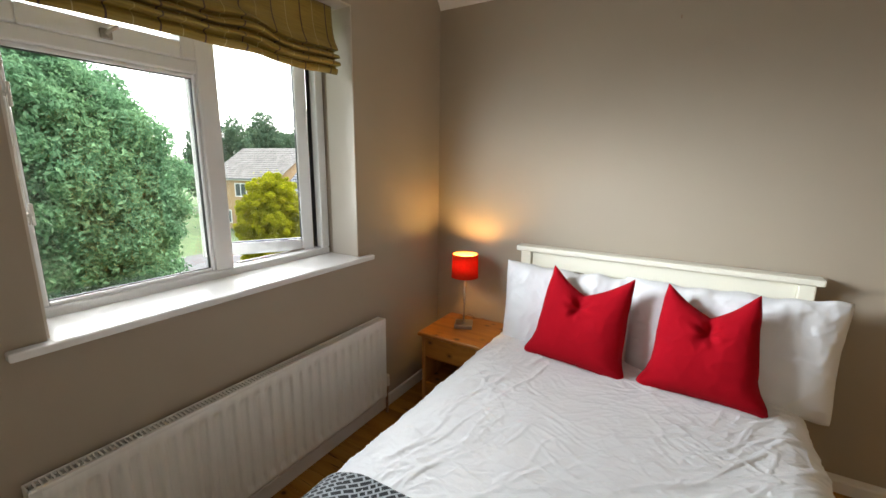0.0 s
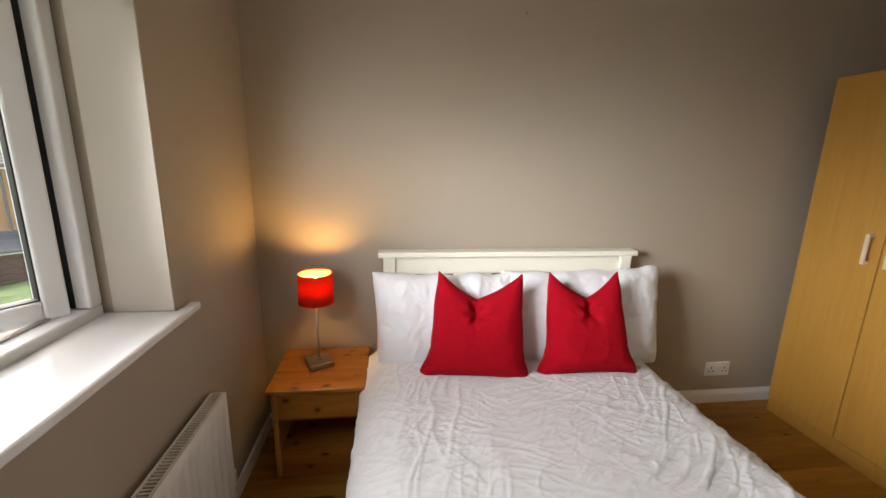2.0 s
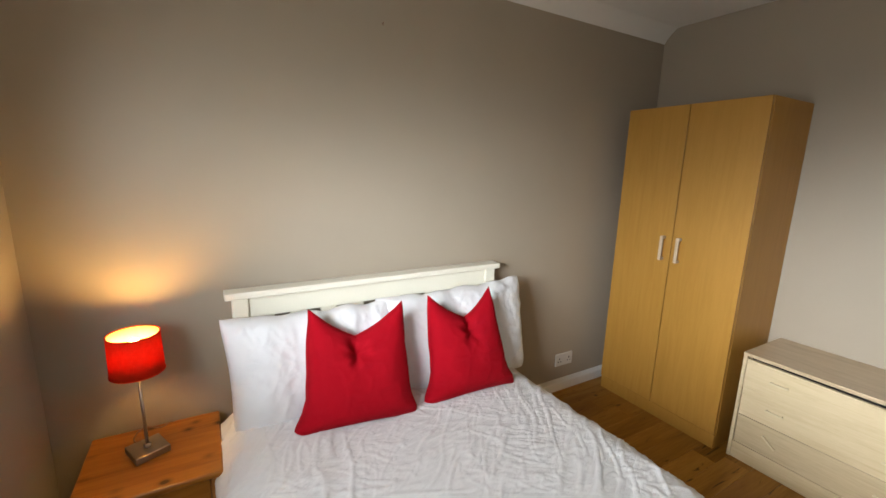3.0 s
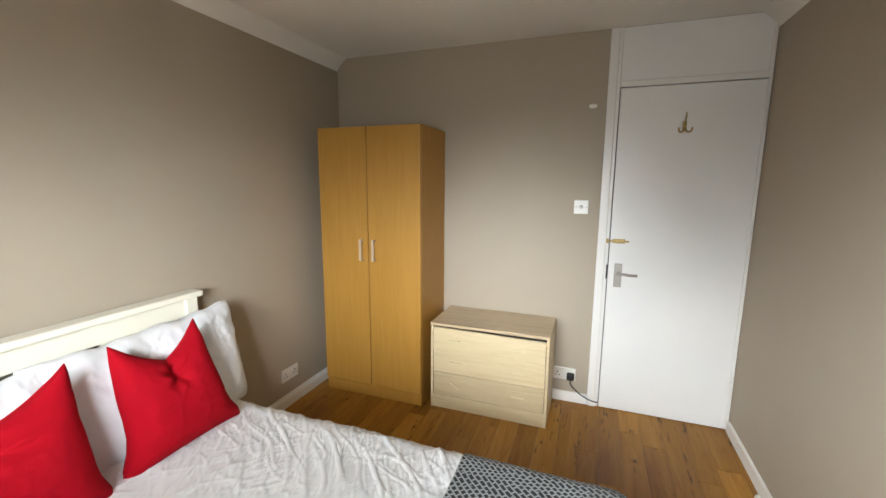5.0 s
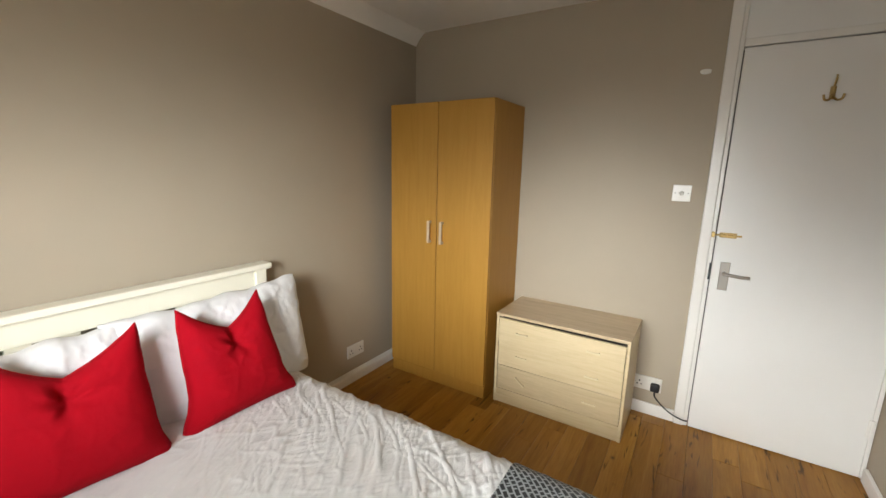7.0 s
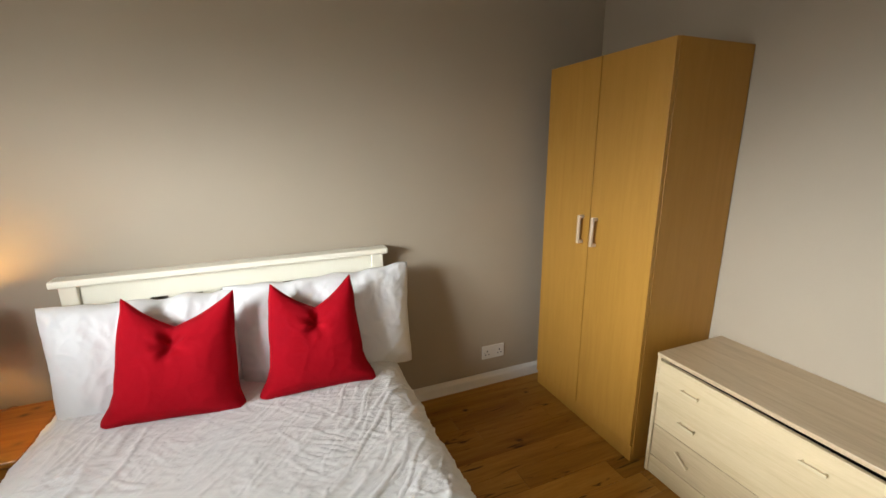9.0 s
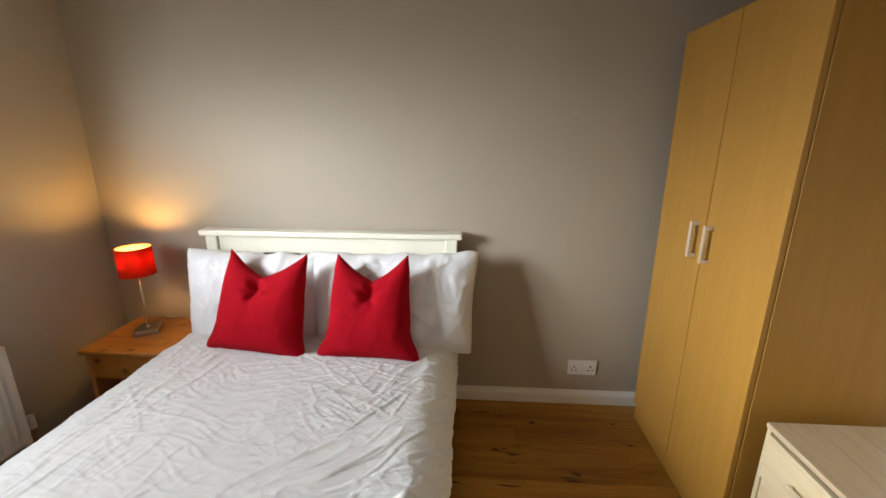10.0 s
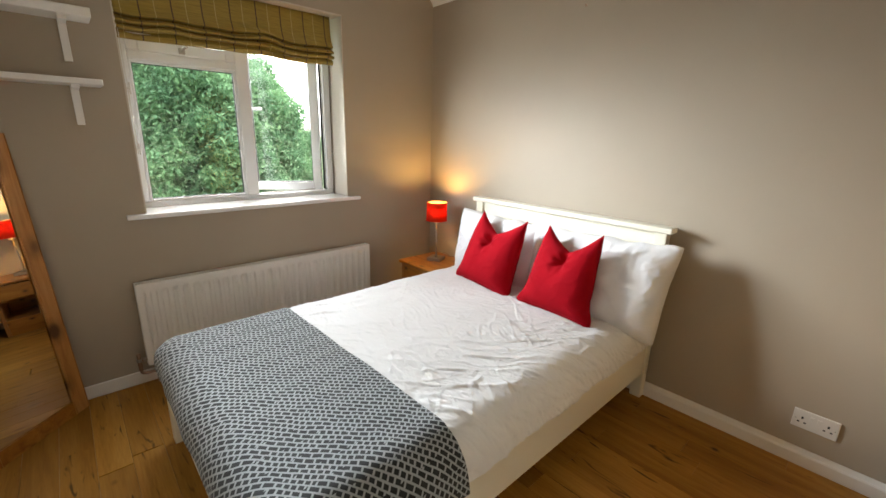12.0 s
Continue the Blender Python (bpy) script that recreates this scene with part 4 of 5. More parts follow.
def scatter_mesh(mat, seed, west, east, notch):
    """A knife-edged scatter cushion: flared lower corners, drawn-in sides, top pressed into a V between two pointed corners.
    west, east: half-widths at the foot, the waist and the top corner; notch: where the V dips across the width."""
    n, t = 64, 0.175
    verts, faces, P = [], [], {}
    stops = ((-1.0, 1.0, 0.0), (-0.80, 0.80, 0.0), (-0.60, 0.38, 0.0), (-0.40, 0.10, 0.0), (-0.1, 0.0, 0.0), (0.3, 0.0, 0.12), (0.75, 0.0, 0.62), (1.0, 0.0, 1.0))

    def half(v, foot, waist, tip):
        for (a, fa, ta), (b, fb, tb) in zip(stops, stops[1:]):
            if v <= b:
                f = (v - a) / (b - a)
                ff, tt = fa + (fb - fa) * f, ta + (tb - ta) * f
                return waist + (foot - waist) * ff + (tip - waist) * tt
        return tip

    def at(u, v, side):
        wl, wr = half(v, *west), half(v, *east)
        x = -wl + (wl + wr) * (u + 1) / 2
        uu = (u - notch) / (1 + notch if u < notch else 1 - notch)
        vee = max(0.0, 1 - abs(uu)) ** 0.95
        top = 0.225 - 0.118 * vee - 0.010 * math.sin(math.pi * min(1.0, abs(uu)))
        low = -0.225 + 0.012 * (1 - u * u) - 0.010 * (abs(u) ** 6)
        z = low + (top - low) * (v + 1) / 2
        bulge = max(0.0, (1 - abs(u) ** 3.4) * (1 - abs(v) ** 3.4)) ** 0.55
        thick = t / 2 * (1 - 0.25 * v)
        fold = math.exp(-(uu / 0.16) ** 2) * math.exp(-((v - 0.70) / 0.24) ** 2)
        y = side * thick * bulge * (1 - 0.70 * fold)
        # puckers spreading from the pressed point
        du, dv = uu * 0.18, (v - 0.58) * 0.2
        r, a = math.hypot(du, dv), math.atan2(dv, du)
        y += side * 0.008 * bulge * math.exp(-((r - 0.04) / 0.032) ** 2) * math.sin(a * 5 + seed)
        # soft tucks above the flared corners
        y -= side * 0.010 * bulge * math.exp(-((v + 0.62) / 0.12) ** 2) * max(0.0, abs(u) - 0.55) / 0.45
        y += side * bulge * (0.005 * noise.noise((x * 11 + seed, z * 11, side)) + 0.0025 * ridged((x + z, z - x), seed, 12.0) ** 2)
        x += 0.005 * noise.noise((z * 14, seed, u * 2)) * abs(u)
        return (x, y, z)

    for side in (-1, 1):
        for i in range(n + 1):
            for j in range(n + 1):
                if (i in (0, n) or j in (0, n)) and side == 1:
                    P[(i, j, 1)] = P[(i, j, -1)]
                    continue
                P[(i, j, side)] = len(verts)
                verts.append(at(-1 + 2 * i / n, -1 + 2 * j / n, side))
        for i in range(n):
            for j in range(n):
                q = [P[(i, j, side)], P[(i + 1, j, side)], P[(i + 1, j + 1, side)], P[(i, j + 1, side)]]
                faces.append(q if side < 0 else q[::-1])
    me = bpy.data.meshes.new("scatter")
    me.from_pydata(verts, [], faces)
    me.polygons.foreach_set("use_smooth", [True] * len(me.polygons))
    me.materials.append(mat)
    rim = [verts[P[(0, j, -1)]] for j in range(n + 1)] + [verts[P[(i, n, -1)]] for i in range(1, n + 1)] + [verts[P[(n, j, -1)]] for j in range(n - 1, -1, -1)] + [verts[P[(i, 0, -1)]] for i in range(n - 1, -1, -1)]
    return me, rim


def pillows():
    for k, (x, z, w, h, rot, lean, y) in enumerate(((-0.450, 0.634, 0.675, 0.450, 1.0, -11, -0.195), (0.218, 0.630, 0.79, 0.48, -1.0, -14, -0.205))):
        o = new("pillow", cushion_mesh(w, h, 0.21, PILLOWC, 0.055, 0.0, 4.0 + 3 * k, 90, 0.009, 0.6, 0.55))
        o.matrix_world = pose(x, y, z, lean, 0, 0) @ pose(0, 0, 0, 0, rot, 0)
        tagged(o, "plump white cotton pillow propped against the headboard", "pillow", "bed pillows")
    shapes = (((0.246, 0.188, 0.170), (0.228, 0.196, 0.196), -0.08), ((0.218, 0.158, 0.136), (0.238, 0.188, 0.174), 0.04))
    for k, (x, y, z, rot, lean, tw) in enumerate(((-0.338, -0.362, 0.676, 1.0, -19, -6.0), (0.134, -0.372, 0.674, -1.0, -19, -3.0))):
        o = thing("cushion", (x, y, z), "crimson cotton scatter cushion with a pressed-in top", "cushion", "red cushions")
        o.matrix_world = pose(x, y, z, lean, 0, tw) @ pose(0, 0, 0, 0, rot, 0)
        me, rim = scatter_mesh(RED, 1.3 + 2.1 * k, *shapes[k])
        c = new("cover", me)
        c.parent = o
        sm = new("seam_piping", mesh_from("seam_piping", tube(bmesh.new(), rim, 0.0022, 6), RED, True))
        sm.parent = o


pillows()


# ---- nightstand and lamp ----
def nightstand():
    x0, x1, y0, y1 = -1.219, -0.813, -0.408, -0.022
    n = thing("nightstand", ((x0 + x1) / 2, (y0 + y1) / 2, 0), "orange pine bedside cabinet with one drawer over an open niche", "nightstand")
    part("top", B(x0, x1, y0, y1, 0.405, 0.428, 0.007, 3), PINE, n, "knotty orange pine top")
    for x in (x0 + 0.018, x1 - 0.040):
        part("side_panel", B(x, x + 0.022, y0 + 0.02, y1 - 0.008, 0.0, 0.405, 0.003), PINE_V, n)
    part("drawer_front", B(x0 + 0.041, x1 - 0.041, y0 + 0.016, y0 + 0.036, 0.284, 0.399, 0.003), PINE, n)
    part("drawer_box", B(x0 + 0.05, x1 - 0.05, y0 + 0.036, y1 - 0.03, 0.290, 0.385), PINE, n)
    part("divider", B(x0 + 0.040, x1 - 0.040, y0 + 0.03, y1 - 0.012, 0.268, 0.282), PINE, n)
    part("lower_shelf", B(x0 + 0.040, x1 - 0.040, y0 + 0.024, y1 - 0.012, 0.105, 0.122), PINE, n)
    part("plinth_board", B(x0 + 0.040, x1 - 0.040, y0 + 0.022, y0 + 0.040, 0.0, 0.105, 0.003), PINE, n)
    part("back_panel", B(x0 + 0.040, x1 - 0.040, y1 - 0.012, y1 - 0.006, 0.0, 0.405), PINE, n)


nightstand()


def lamp():
    cx, cy, z = -1.036, -0.190, 0.428
    l = thing("table_lamp", (cx, cy, z), "lit table lamp with red drum shade and square metal base", "lamp")
    m = pose(cx, cy, z, 0, 0, 24)
    part("base", box(bmesh.new(), -0.052, 0.052, -0.052, 0.052, 0.0, 0.024, 0.003, 2, m), STEEL, l, "brushed square steel base")
    bm = rod(bmesh.new(), (cx, cy, z + 0.024), (cx, cy, z + 0.29), 0.0052)
    rod(bm, (cx, cy, z + 0.024), (cx, cy, z + 0.036), 0.011)
    part("stem", bm, STEEL, l, "thin steel stem", True)
    part("lamp_holder", rod(bmesh.new(), (cx, cy, z + 0.288), (cx, cy, z + 0.366), 0.020), PLASTIC, l)
    r0, r1, za, zb = 0.077, 0.074, z + 0.303, z + 0.440
    seg = 56

    def drum(ra, rb, za, zb):
        bm = bmesh.new()
        rows = []
        for rr, zz in ((ra, za), (rb, zb), (rb - 0.0015, zb), (ra - 0.0015, za)):
            rows.append([bm.verts.new((cx + rr * math.cos(2 * math.pi * k / seg), cy + rr * math.sin(2 * math.pi * k / seg), zz)) for k in range(seg)])
        for a, b in zip(rows, rows[1:] + rows[:1]):
            for k in range(seg):
                bm.faces.new((a[k], a[(k + 1) % seg], b[(k + 1) % seg], b[k]))
        return bm
    shade = part("shade", drum(r0, r1, za, zb), SHADE, l, "red fabric drum shade", True)
    part("lining", drum(r0 - 0.003, r1 - 0.003, za + 0.001, zb - 0.002), LINING, shade, "pale inner lining", True)
    for zz, rr in ((za, r0), (zb - 0.003, r1)):
        part("shade_rim", drum(rr + 0.0012, rr + 0.0012, zz, zz + 0.003), SHADE, shade, "", True)
    bm = bmesh.new()
    for k in range(3):
        a = 2 * math.pi * k / 3 + 0.4
        rod(bm, (cx + 0.014 * math.cos(a), cy + 0.014 * math.sin(a), z + 0.330), (cx + (r0 - 0.002) * math.cos(a), cy + (r0 - 0.002) * math.sin(a), z + 0.320), 0.0013, seg=8)
    part("shade_spider", bm, STEEL, shade, "wire shade carrier")
    bm = ball(bmesh.new(), (cx, cy, z + 0.392), 0.0185, (1, 1, 1.6), 20)
    part("bulb", bm, BULB, l, "glowing warm bulb", True)
    cord = smooth_line([(cx - 0.03, cy + 0.05, z + 0.006), (cx - 0.05, cy + 0.085, z + 0.012), (cx - 0.02, cy + 0.115, z + 0.03), (cx + 0.03, cy + 0.12, z + 0.012), (cx + 0.06, cy + 0.158, z + 0.004), (cx + 0.075, cy + 0.176, z - 0.06), (cx + 0.075, cy + 0.178, z - 0.30)])
    part("power_cord", tube(bmesh.new(), cord, 0.0025, 8), COPPER, l, "thin brown lamp flex", True)


lamp()


# ---- wardrobe ----
def wardrobe():
    x0, x1, y0, y1, h = 1.422, 1.846, -0.842, -0.122, 1.783
    w = thing("wardrobe", ((x0 + x1) / 2, (y0 + y1) / 2, 0), "tall beech-veneer two-door wardrobe standing against the wall", "wardrobe")
    for y in (y0, y1 - 0.018):
        part("side_panel", B(x0 + 0.021, x1, y, y + 0.018, 0.0, h, 0.0015), BEECH, w)
    part("top_panel", B(x0 + 0.021, x1, y0 + 0.018, y1 - 0.018, h - 0.018, h - 0.0005), BEECH, w)
    part("back_panel", B(x1 - 0.008, x1 - 0.002, y0 + 0.018, y1 - 0.018, 0.03, h - 0.018), BEECH, w)
    part("floor_panel", B(x0 + 0.021, x1 - 0.008, y0 + 0.018, y1 - 0.018, 0.070, 0.088), BEECH, w)
    part("plinth", B(x0 + 0.010, x0 + 0.026, y0 + 0.001, y1 - 0.001, 0.0, 0.078, 0.0015), BEECH, w)
    mid = (y0 + y1) / 2 + 0.004
    for a, b, hy in ((y0 + 0.001, mid - 0.0026, mid - 0.045), (mid + 0.0026, y1 - 0.001, mid + 0.045)):
        d = part("door", B(x0, x0 + 0.018, a, b, 0.085, h - 0.001, 0.0018), BEECH, w, "plain beech-veneer door")
        bm = B(x0 - 0.030, x0 - 0.020, hy - 0.0085, hy + 0.0085, 0.945, 1.082, 0.002)
        box(bm, x0 - 0.021, x0, hy - 0.0085, hy + 0.0085, 0.945, 0.960, 0.002)
        box(bm, x0 - 0.021, x0, hy - 0.0085, hy + 0.0085, 1.067, 1.082, 0.002)
        part("handle", bm, PINEPALE, d, "pale wooden bar handle with metal ends")


PINEPALE = wood("pale_handle_wood", (0.55, 0.42, 0.28), (0.64, 0.50, 0.36), (0.70, 0.58, 0.44), 2, 0.3, 2.0, 0.0, 0.4)
wardrobe()


# ---- chest of drawers ----
def chest():
    x0, x1, y0, y1, h = 1.462, 1.846, -1.632, -0.894, 0.572
    c = thing("chest_of_drawers", ((x0 + x1) / 2, (y0 + y1) / 2, 0), "worn pale maple-laminate chest of three drawers", "chest of drawers")
    part("top", B(x0 - 0.004, x1, y0, y1, h - 0.017, h, 0.002), MAPLE_TOP, c, "grained maple-laminate top")
    for y in (y0 + 0.001, y1 - 0.017):
        part("side_panel", B(x0, x1, y, y + 0.016, 0.0, h - 0.017, 0.0015), MAPLE, c)
    part("back_panel", B(x1 - 0.006, x1, y0 + 0.017, y1 - 0.017, 0.02, h - 0.017), MAPLE, c)
    part("plinth", B(x0 + 0.004, x0 + 0.018, y0 + 0.017, y1 - 0.017, 0.0, 0.088, 0.0015), MAPLE, c)
    part("inner_void", B(x0 + 0.05, x1 - 0.02, y0 + 0.02, y1 - 0.02, 0.095, h - 0.02), DARK, c, "dark inside of the carcass")
    ya, yb = y0 + 0.020, y1 - 0.020
    for k, (za, zb, tip, out) in enumerate(((0.394, 0.541, 0.6, -0.006), (0.247, 0.394, 0.0, 0.002), (0.092, 0.243, 0.0, 0.004))):
        m = Matrix.Translation((x0 + out, (ya + yb) / 2, za)) @ pose(0, 0, 0, tip if k == 0 else 0, 0, 0)
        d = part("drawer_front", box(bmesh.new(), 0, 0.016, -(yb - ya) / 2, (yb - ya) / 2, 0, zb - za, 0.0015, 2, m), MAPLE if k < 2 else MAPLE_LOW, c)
        for yy in (-1.060, -1.458):
            bm = bmesh.new()
            z = (za + zb) / 2 + 0.004
            mt = Matrix.Translation((x0 + out, yy, z))
            if k == 2 and yy > -1.2:
                mt = mt @ pose(0, 0, 0, 38, 0, 0)
            box(bm, -0.017, -0.011, -0.036, 0.036, -0.0045, 0.0045, 0.0015, 2, mt)
            for s in (-1, 1):
                box(bm, -0.012, 0.0, s * 0.030 - 0.003, s * 0.030 + 0.003, -0.003, 0.003, 0.001, 1, mt)
            part("handle", bm, BRASSP, d, "thin pale metal bar handle")


BRASSP = material("pale_satin_brass", (0.72, 0.62, 0.42), 0.42, 0.35)
chest()


# ---- wall fittings ----
def double_socket(name, m, label, plug=False):
    s = thing(name, m.translation, label, "power socket")
    pl = bmesh.new()
    box(pl, -0.074, 0.074, -0.010, 0.0, -0.042, 0.042, 0.003, 2, m)
    part("face_plate", pl, PLASTIC, s)
    for sx in (-0.042, 0.042):
        bm = bmesh.new()
        box(bm, sx - 0.0035, sx + 0.0035, -0.0106, -0.0095, 0.002, 0.013, 0, 1, m)
        for d in (-0.011, 0.011):
            box(bm, sx + d - 0.004, sx + d + 0.004, -0.0106, -0.0095, -0.016, -0.010, 0, 1, m)
        part("pin_hole", bm, RUBBER, s, "dark pin holes")
    for sx in (-0.012, 0.012):
        part("rocker_switch", box(bmesh.new(), sx - 0.007, sx + 0.007, -0.0125, -0.009, 0.006, 0.024, 0.001, 1, m), PLASTIC, s)
    for sx in (-0.063, 0.063):
        part("screw", rod(bmesh.new(), m @ Vector((sx, -0.0108, 0)), m @ Vector((sx, -0.009, 0)), 0.0025, seg=10), STEEL, s)
    return s


double_socket("power_socket", Matrix.Translation((1.183, 0.0, 0.200)), "white double power socket low on the taupe wall")
double_socket("power_socket", pose(XE, -1.70, 0.192, 0, 0, -90), "white double power socket with a black plug in it")


def plug():
    x, y, z = XE - 0.010, -1.742, 0.182
    p = thing("power_plug", (x, y, z), "black plug and cable running down behind the door frame", "plug")
    bm = B(x - 0.030, x, y - 0.024, y + 0.024, z - 0.024, z + 0.026, 0.010, 3)
    part("plug_body", bm, RUBBER, p, "", True)
    line = smooth_line([(x - 0.014, y, z - 0.022), (x - 0.016, y - 0.005, z - 0.055), (x - 0.018, y - 0.05, z - 0.098), (x - 0.02, y - 0.10, z - 0.128), (x - 0.022, y - 0.15, z - 0.142), (x - 0.012, y - 0.178, z - 0.146)])
    part("cable", tube(bmesh.new(), line, 0.0038, 8), RUBBER, p, "", True)


plug()


def dimmer():
    m = pose(XE, -1.745, 1.300, 0, 0, -90)
    s = thing("light_switch", m.translation, "square white dimmer light switch beside the door", "light switch")
    part("face_plate", box(bmesh.new(), -0.043, 0.043, -0.009, 0.0, -0.043, 0.043, 0.003, 2, m), PLASTIC, s)
    part("dimmer_knob", rod(bmesh.new(), m @ Vector((0, -0.009, 0)), m @ Vector((0, -0.020, 0)), 0.0115, 0.0105, 24), PLASTIC, s, "", True)
    for sx in (-0.030, 0.030):
        part("screw", rod(bmesh.new(), m @ Vector((sx, -0.0105, 0)), m @ Vector((sx, -0.008, 0)), 0.004, seg=12), STEEL, s)


dimmer()


def wall_marks():
    bm = rod(bmesh.new(), (-0.091, 0.002, 2.014), (-0.091, -0.014, 2.018), 0.0024, seg=8)
    rod(bm, (-0.091, -0.010, 2.006), (-0.091, -0.013, 2.018), 0.0024, seg=8)
    single("picture_nail", bm, COPPER, "small rusty picture nail in the bare wall", "nail")
    bm = ball(bmesh.new(), (XE, -1.779, 1.900), 0.025, (0.10, 1.0, 0.52), 18)
    for v in bm.verts:
        v.co += Vector((0, 1, 0.4)) * 0.006 * noise.noise(v.co * 60)
    single("plaster_patch", bm, CEIL, "small bare white plaster patch on the wall", "plaster patch", smooth=True)


wall_marks()


def door_stop():
    bm = rod(bmesh.new(), (1.238, -2.616, 0.0), (1.238, -2.616, 0.022), 0.015, 0.013, 20)
    rod(bm, (1.238, -2.616, 0.022), (1.238, -2.616, 0.028), 0.010, 0.008, 20)
    single("door_stop", bm, PLASTIC, "small white plastic door stop on the floor", "door stop", smooth=False)


door_stop()


def shelf(z0, z1, name_label):
    x0, x1 = XW, XW + 0.150
    y0, y1 = -2.64, -1.992
    s = thing("wall_shelf", (XW, (y0 + y1) / 2, z0), name_label, "shelf", "white wall shelves")
    part("shelf_board", B(x0, x1, y0, y1, z0, z1, 0.003), TRIM, s)
    for y in (-2.085, -2.52):
        bm = B(x0, x0 + 0.016, y - 0.014, y + 0.014, z0 - 0.165, z0, 0.002)
        box(bm, x0 + 0.016, x0 + 0.12, y - 0.014, y + 0.014, z0 - 0.016, z0, 0.002)
        part("bracket", bm, TRIM, s, "white painted wooden bracket")


shelf(1.508, 1.532, "narrow white painted wall shelf on brackets")
shelf(1.772, 1.808, "thick white painted wall shelf on brackets")


def floor_mirror():
    """Leaning across the corner beside the window."""
    W, H, fw, th = 0.46, 1.30, 0.062, 0.022
    base = Vector((-1.262 + 0.5 * W * 0.7071, -2.272 - 0.5 * W * 0.7071, 0.0))
    m = Matrix.Translation(base) @ pose(0, 0, 0, 0, 0, 135) @ pose(0, 0, 0, -4.2, 0, 0)
    f = thing("floor_mirror", base, "tall pine-framed mirror leaning in the corner", "mirror")
    for a, b in ((-W / 2, -W / 2 + fw), (W / 2 - fw, W / 2)):
        part("frame_stile", box(bmesh.new(), a, b, 0, th, 0.0, H, 0.005, 2, m), PINE_V, f, "knotty orange pine stile")
    for a, b in ((0.0, fw), (H - fw, H)):
        part("frame_rail", box(bmesh.new(), -W / 2 + fw, W / 2 - fw, 0, th, a, b, 0.005, 2, m), PINE, f, "knotty orange pine rail")
    part("mirror_glass", box(bmesh.new(), -W / 2 + fw - 0.004, W / 2 - fw + 0.004, 0.006, 0.012, fw - 0.004, H - fw + 0.004, 0, 1, m), MIRROR, f, "silvered mirror glass")


floor_mirror()


# ---- outside ----
def ground_height(x, y):
    d = max(0.0, min(1.0, (-x - 7.0) / 13.0))
    return -3.0 - 1.7 * d * d * (3 - 2 * d)


def outside():
    xs = [-900, -400, -150, -80, -50, -35] + [-30 + i for i in range(0, 30)] + [4, 20, 60, 200, 900]
    ys = [-900, -300, -80, -30] + [-20 + 2 * i for i in range(0, 31)] + [60, 120, 400, 900]
    pts = [(x, y, ground_height(x, y) - (0.3 if -2.2 < x < 6 else 0)) for x in xs for y in ys]
    me = sheet(pts, len(xs), len(ys), 0.0)
    me.materials.append(GARDEN)
    tagged(new("ground", me), "green garden ground sloping away from the house", "ground", "", "structure")

    def strip(name, x0, x1, y0, y1, mat, label, lift=0.02):
        n = 24
        p = []
        for i in range(n):
            for j in range(n):
                x, y = x0 + (x1 - x0) * i / (n - 1), y0 + (y1 - y0) * j / (n - 1)
                p.append((x, y, ground_height(x, y) + lift))
        me2 = sheet(p, n, n, 0.0, [(q[0], q[1]) for q in p])
        me2.materials.append(mat)
        tagged(new(name, me2), label, name, "", "structure")
    strip("pavement", -11.5, -4.0, 3.0, 16.0, PAVING, "red block-paved driveway below the window", 0.12)
    strip("road", -27.0, -20.0, -14.0, 40.0, ASPHALT, "grey asphalt road between the houses", 0.10)


outside()


def own_house():
    """The storey below the room and the roof over it."""
    x0, x1, y0, y1 = XW - WT, XE + 0.14, YS - 0.12, YN + 0.14
    lower = single("lower_storey", B(x0, x1, y0, y1, -3.6, -0.165), BRICK, "yellow brick storey under the bedroom", "house", "structure")
    uv_box(lower)
    bm = bmesh.new()
    v = [bm.verts.new(p) for p in ((x0 - 0.3, y0 - 0.3, 2.5), (x1 + 0.3, y0 - 0.3, 2.5), (x1 + 0.3, y1 + 0.3, 2.5), (x0 - 0.3, y1 + 0.3, 2.5), (x0 - 0.3, (y0 + y1) / 2, 3.6), (x1 + 0.3, (y0 + y1) / 2, 3.6))]
    for f in ((0, 3, 2, 1), (0, 1, 5, 4), (2, 3, 4, 5), (1, 2, 5), (3, 0, 4)):
        bm.faces.new([v[k] for k in f])
    single("roof", bm, TILE_PALE, "weathered tiled roof over the bedroom", "roof", "structure")


own_house()


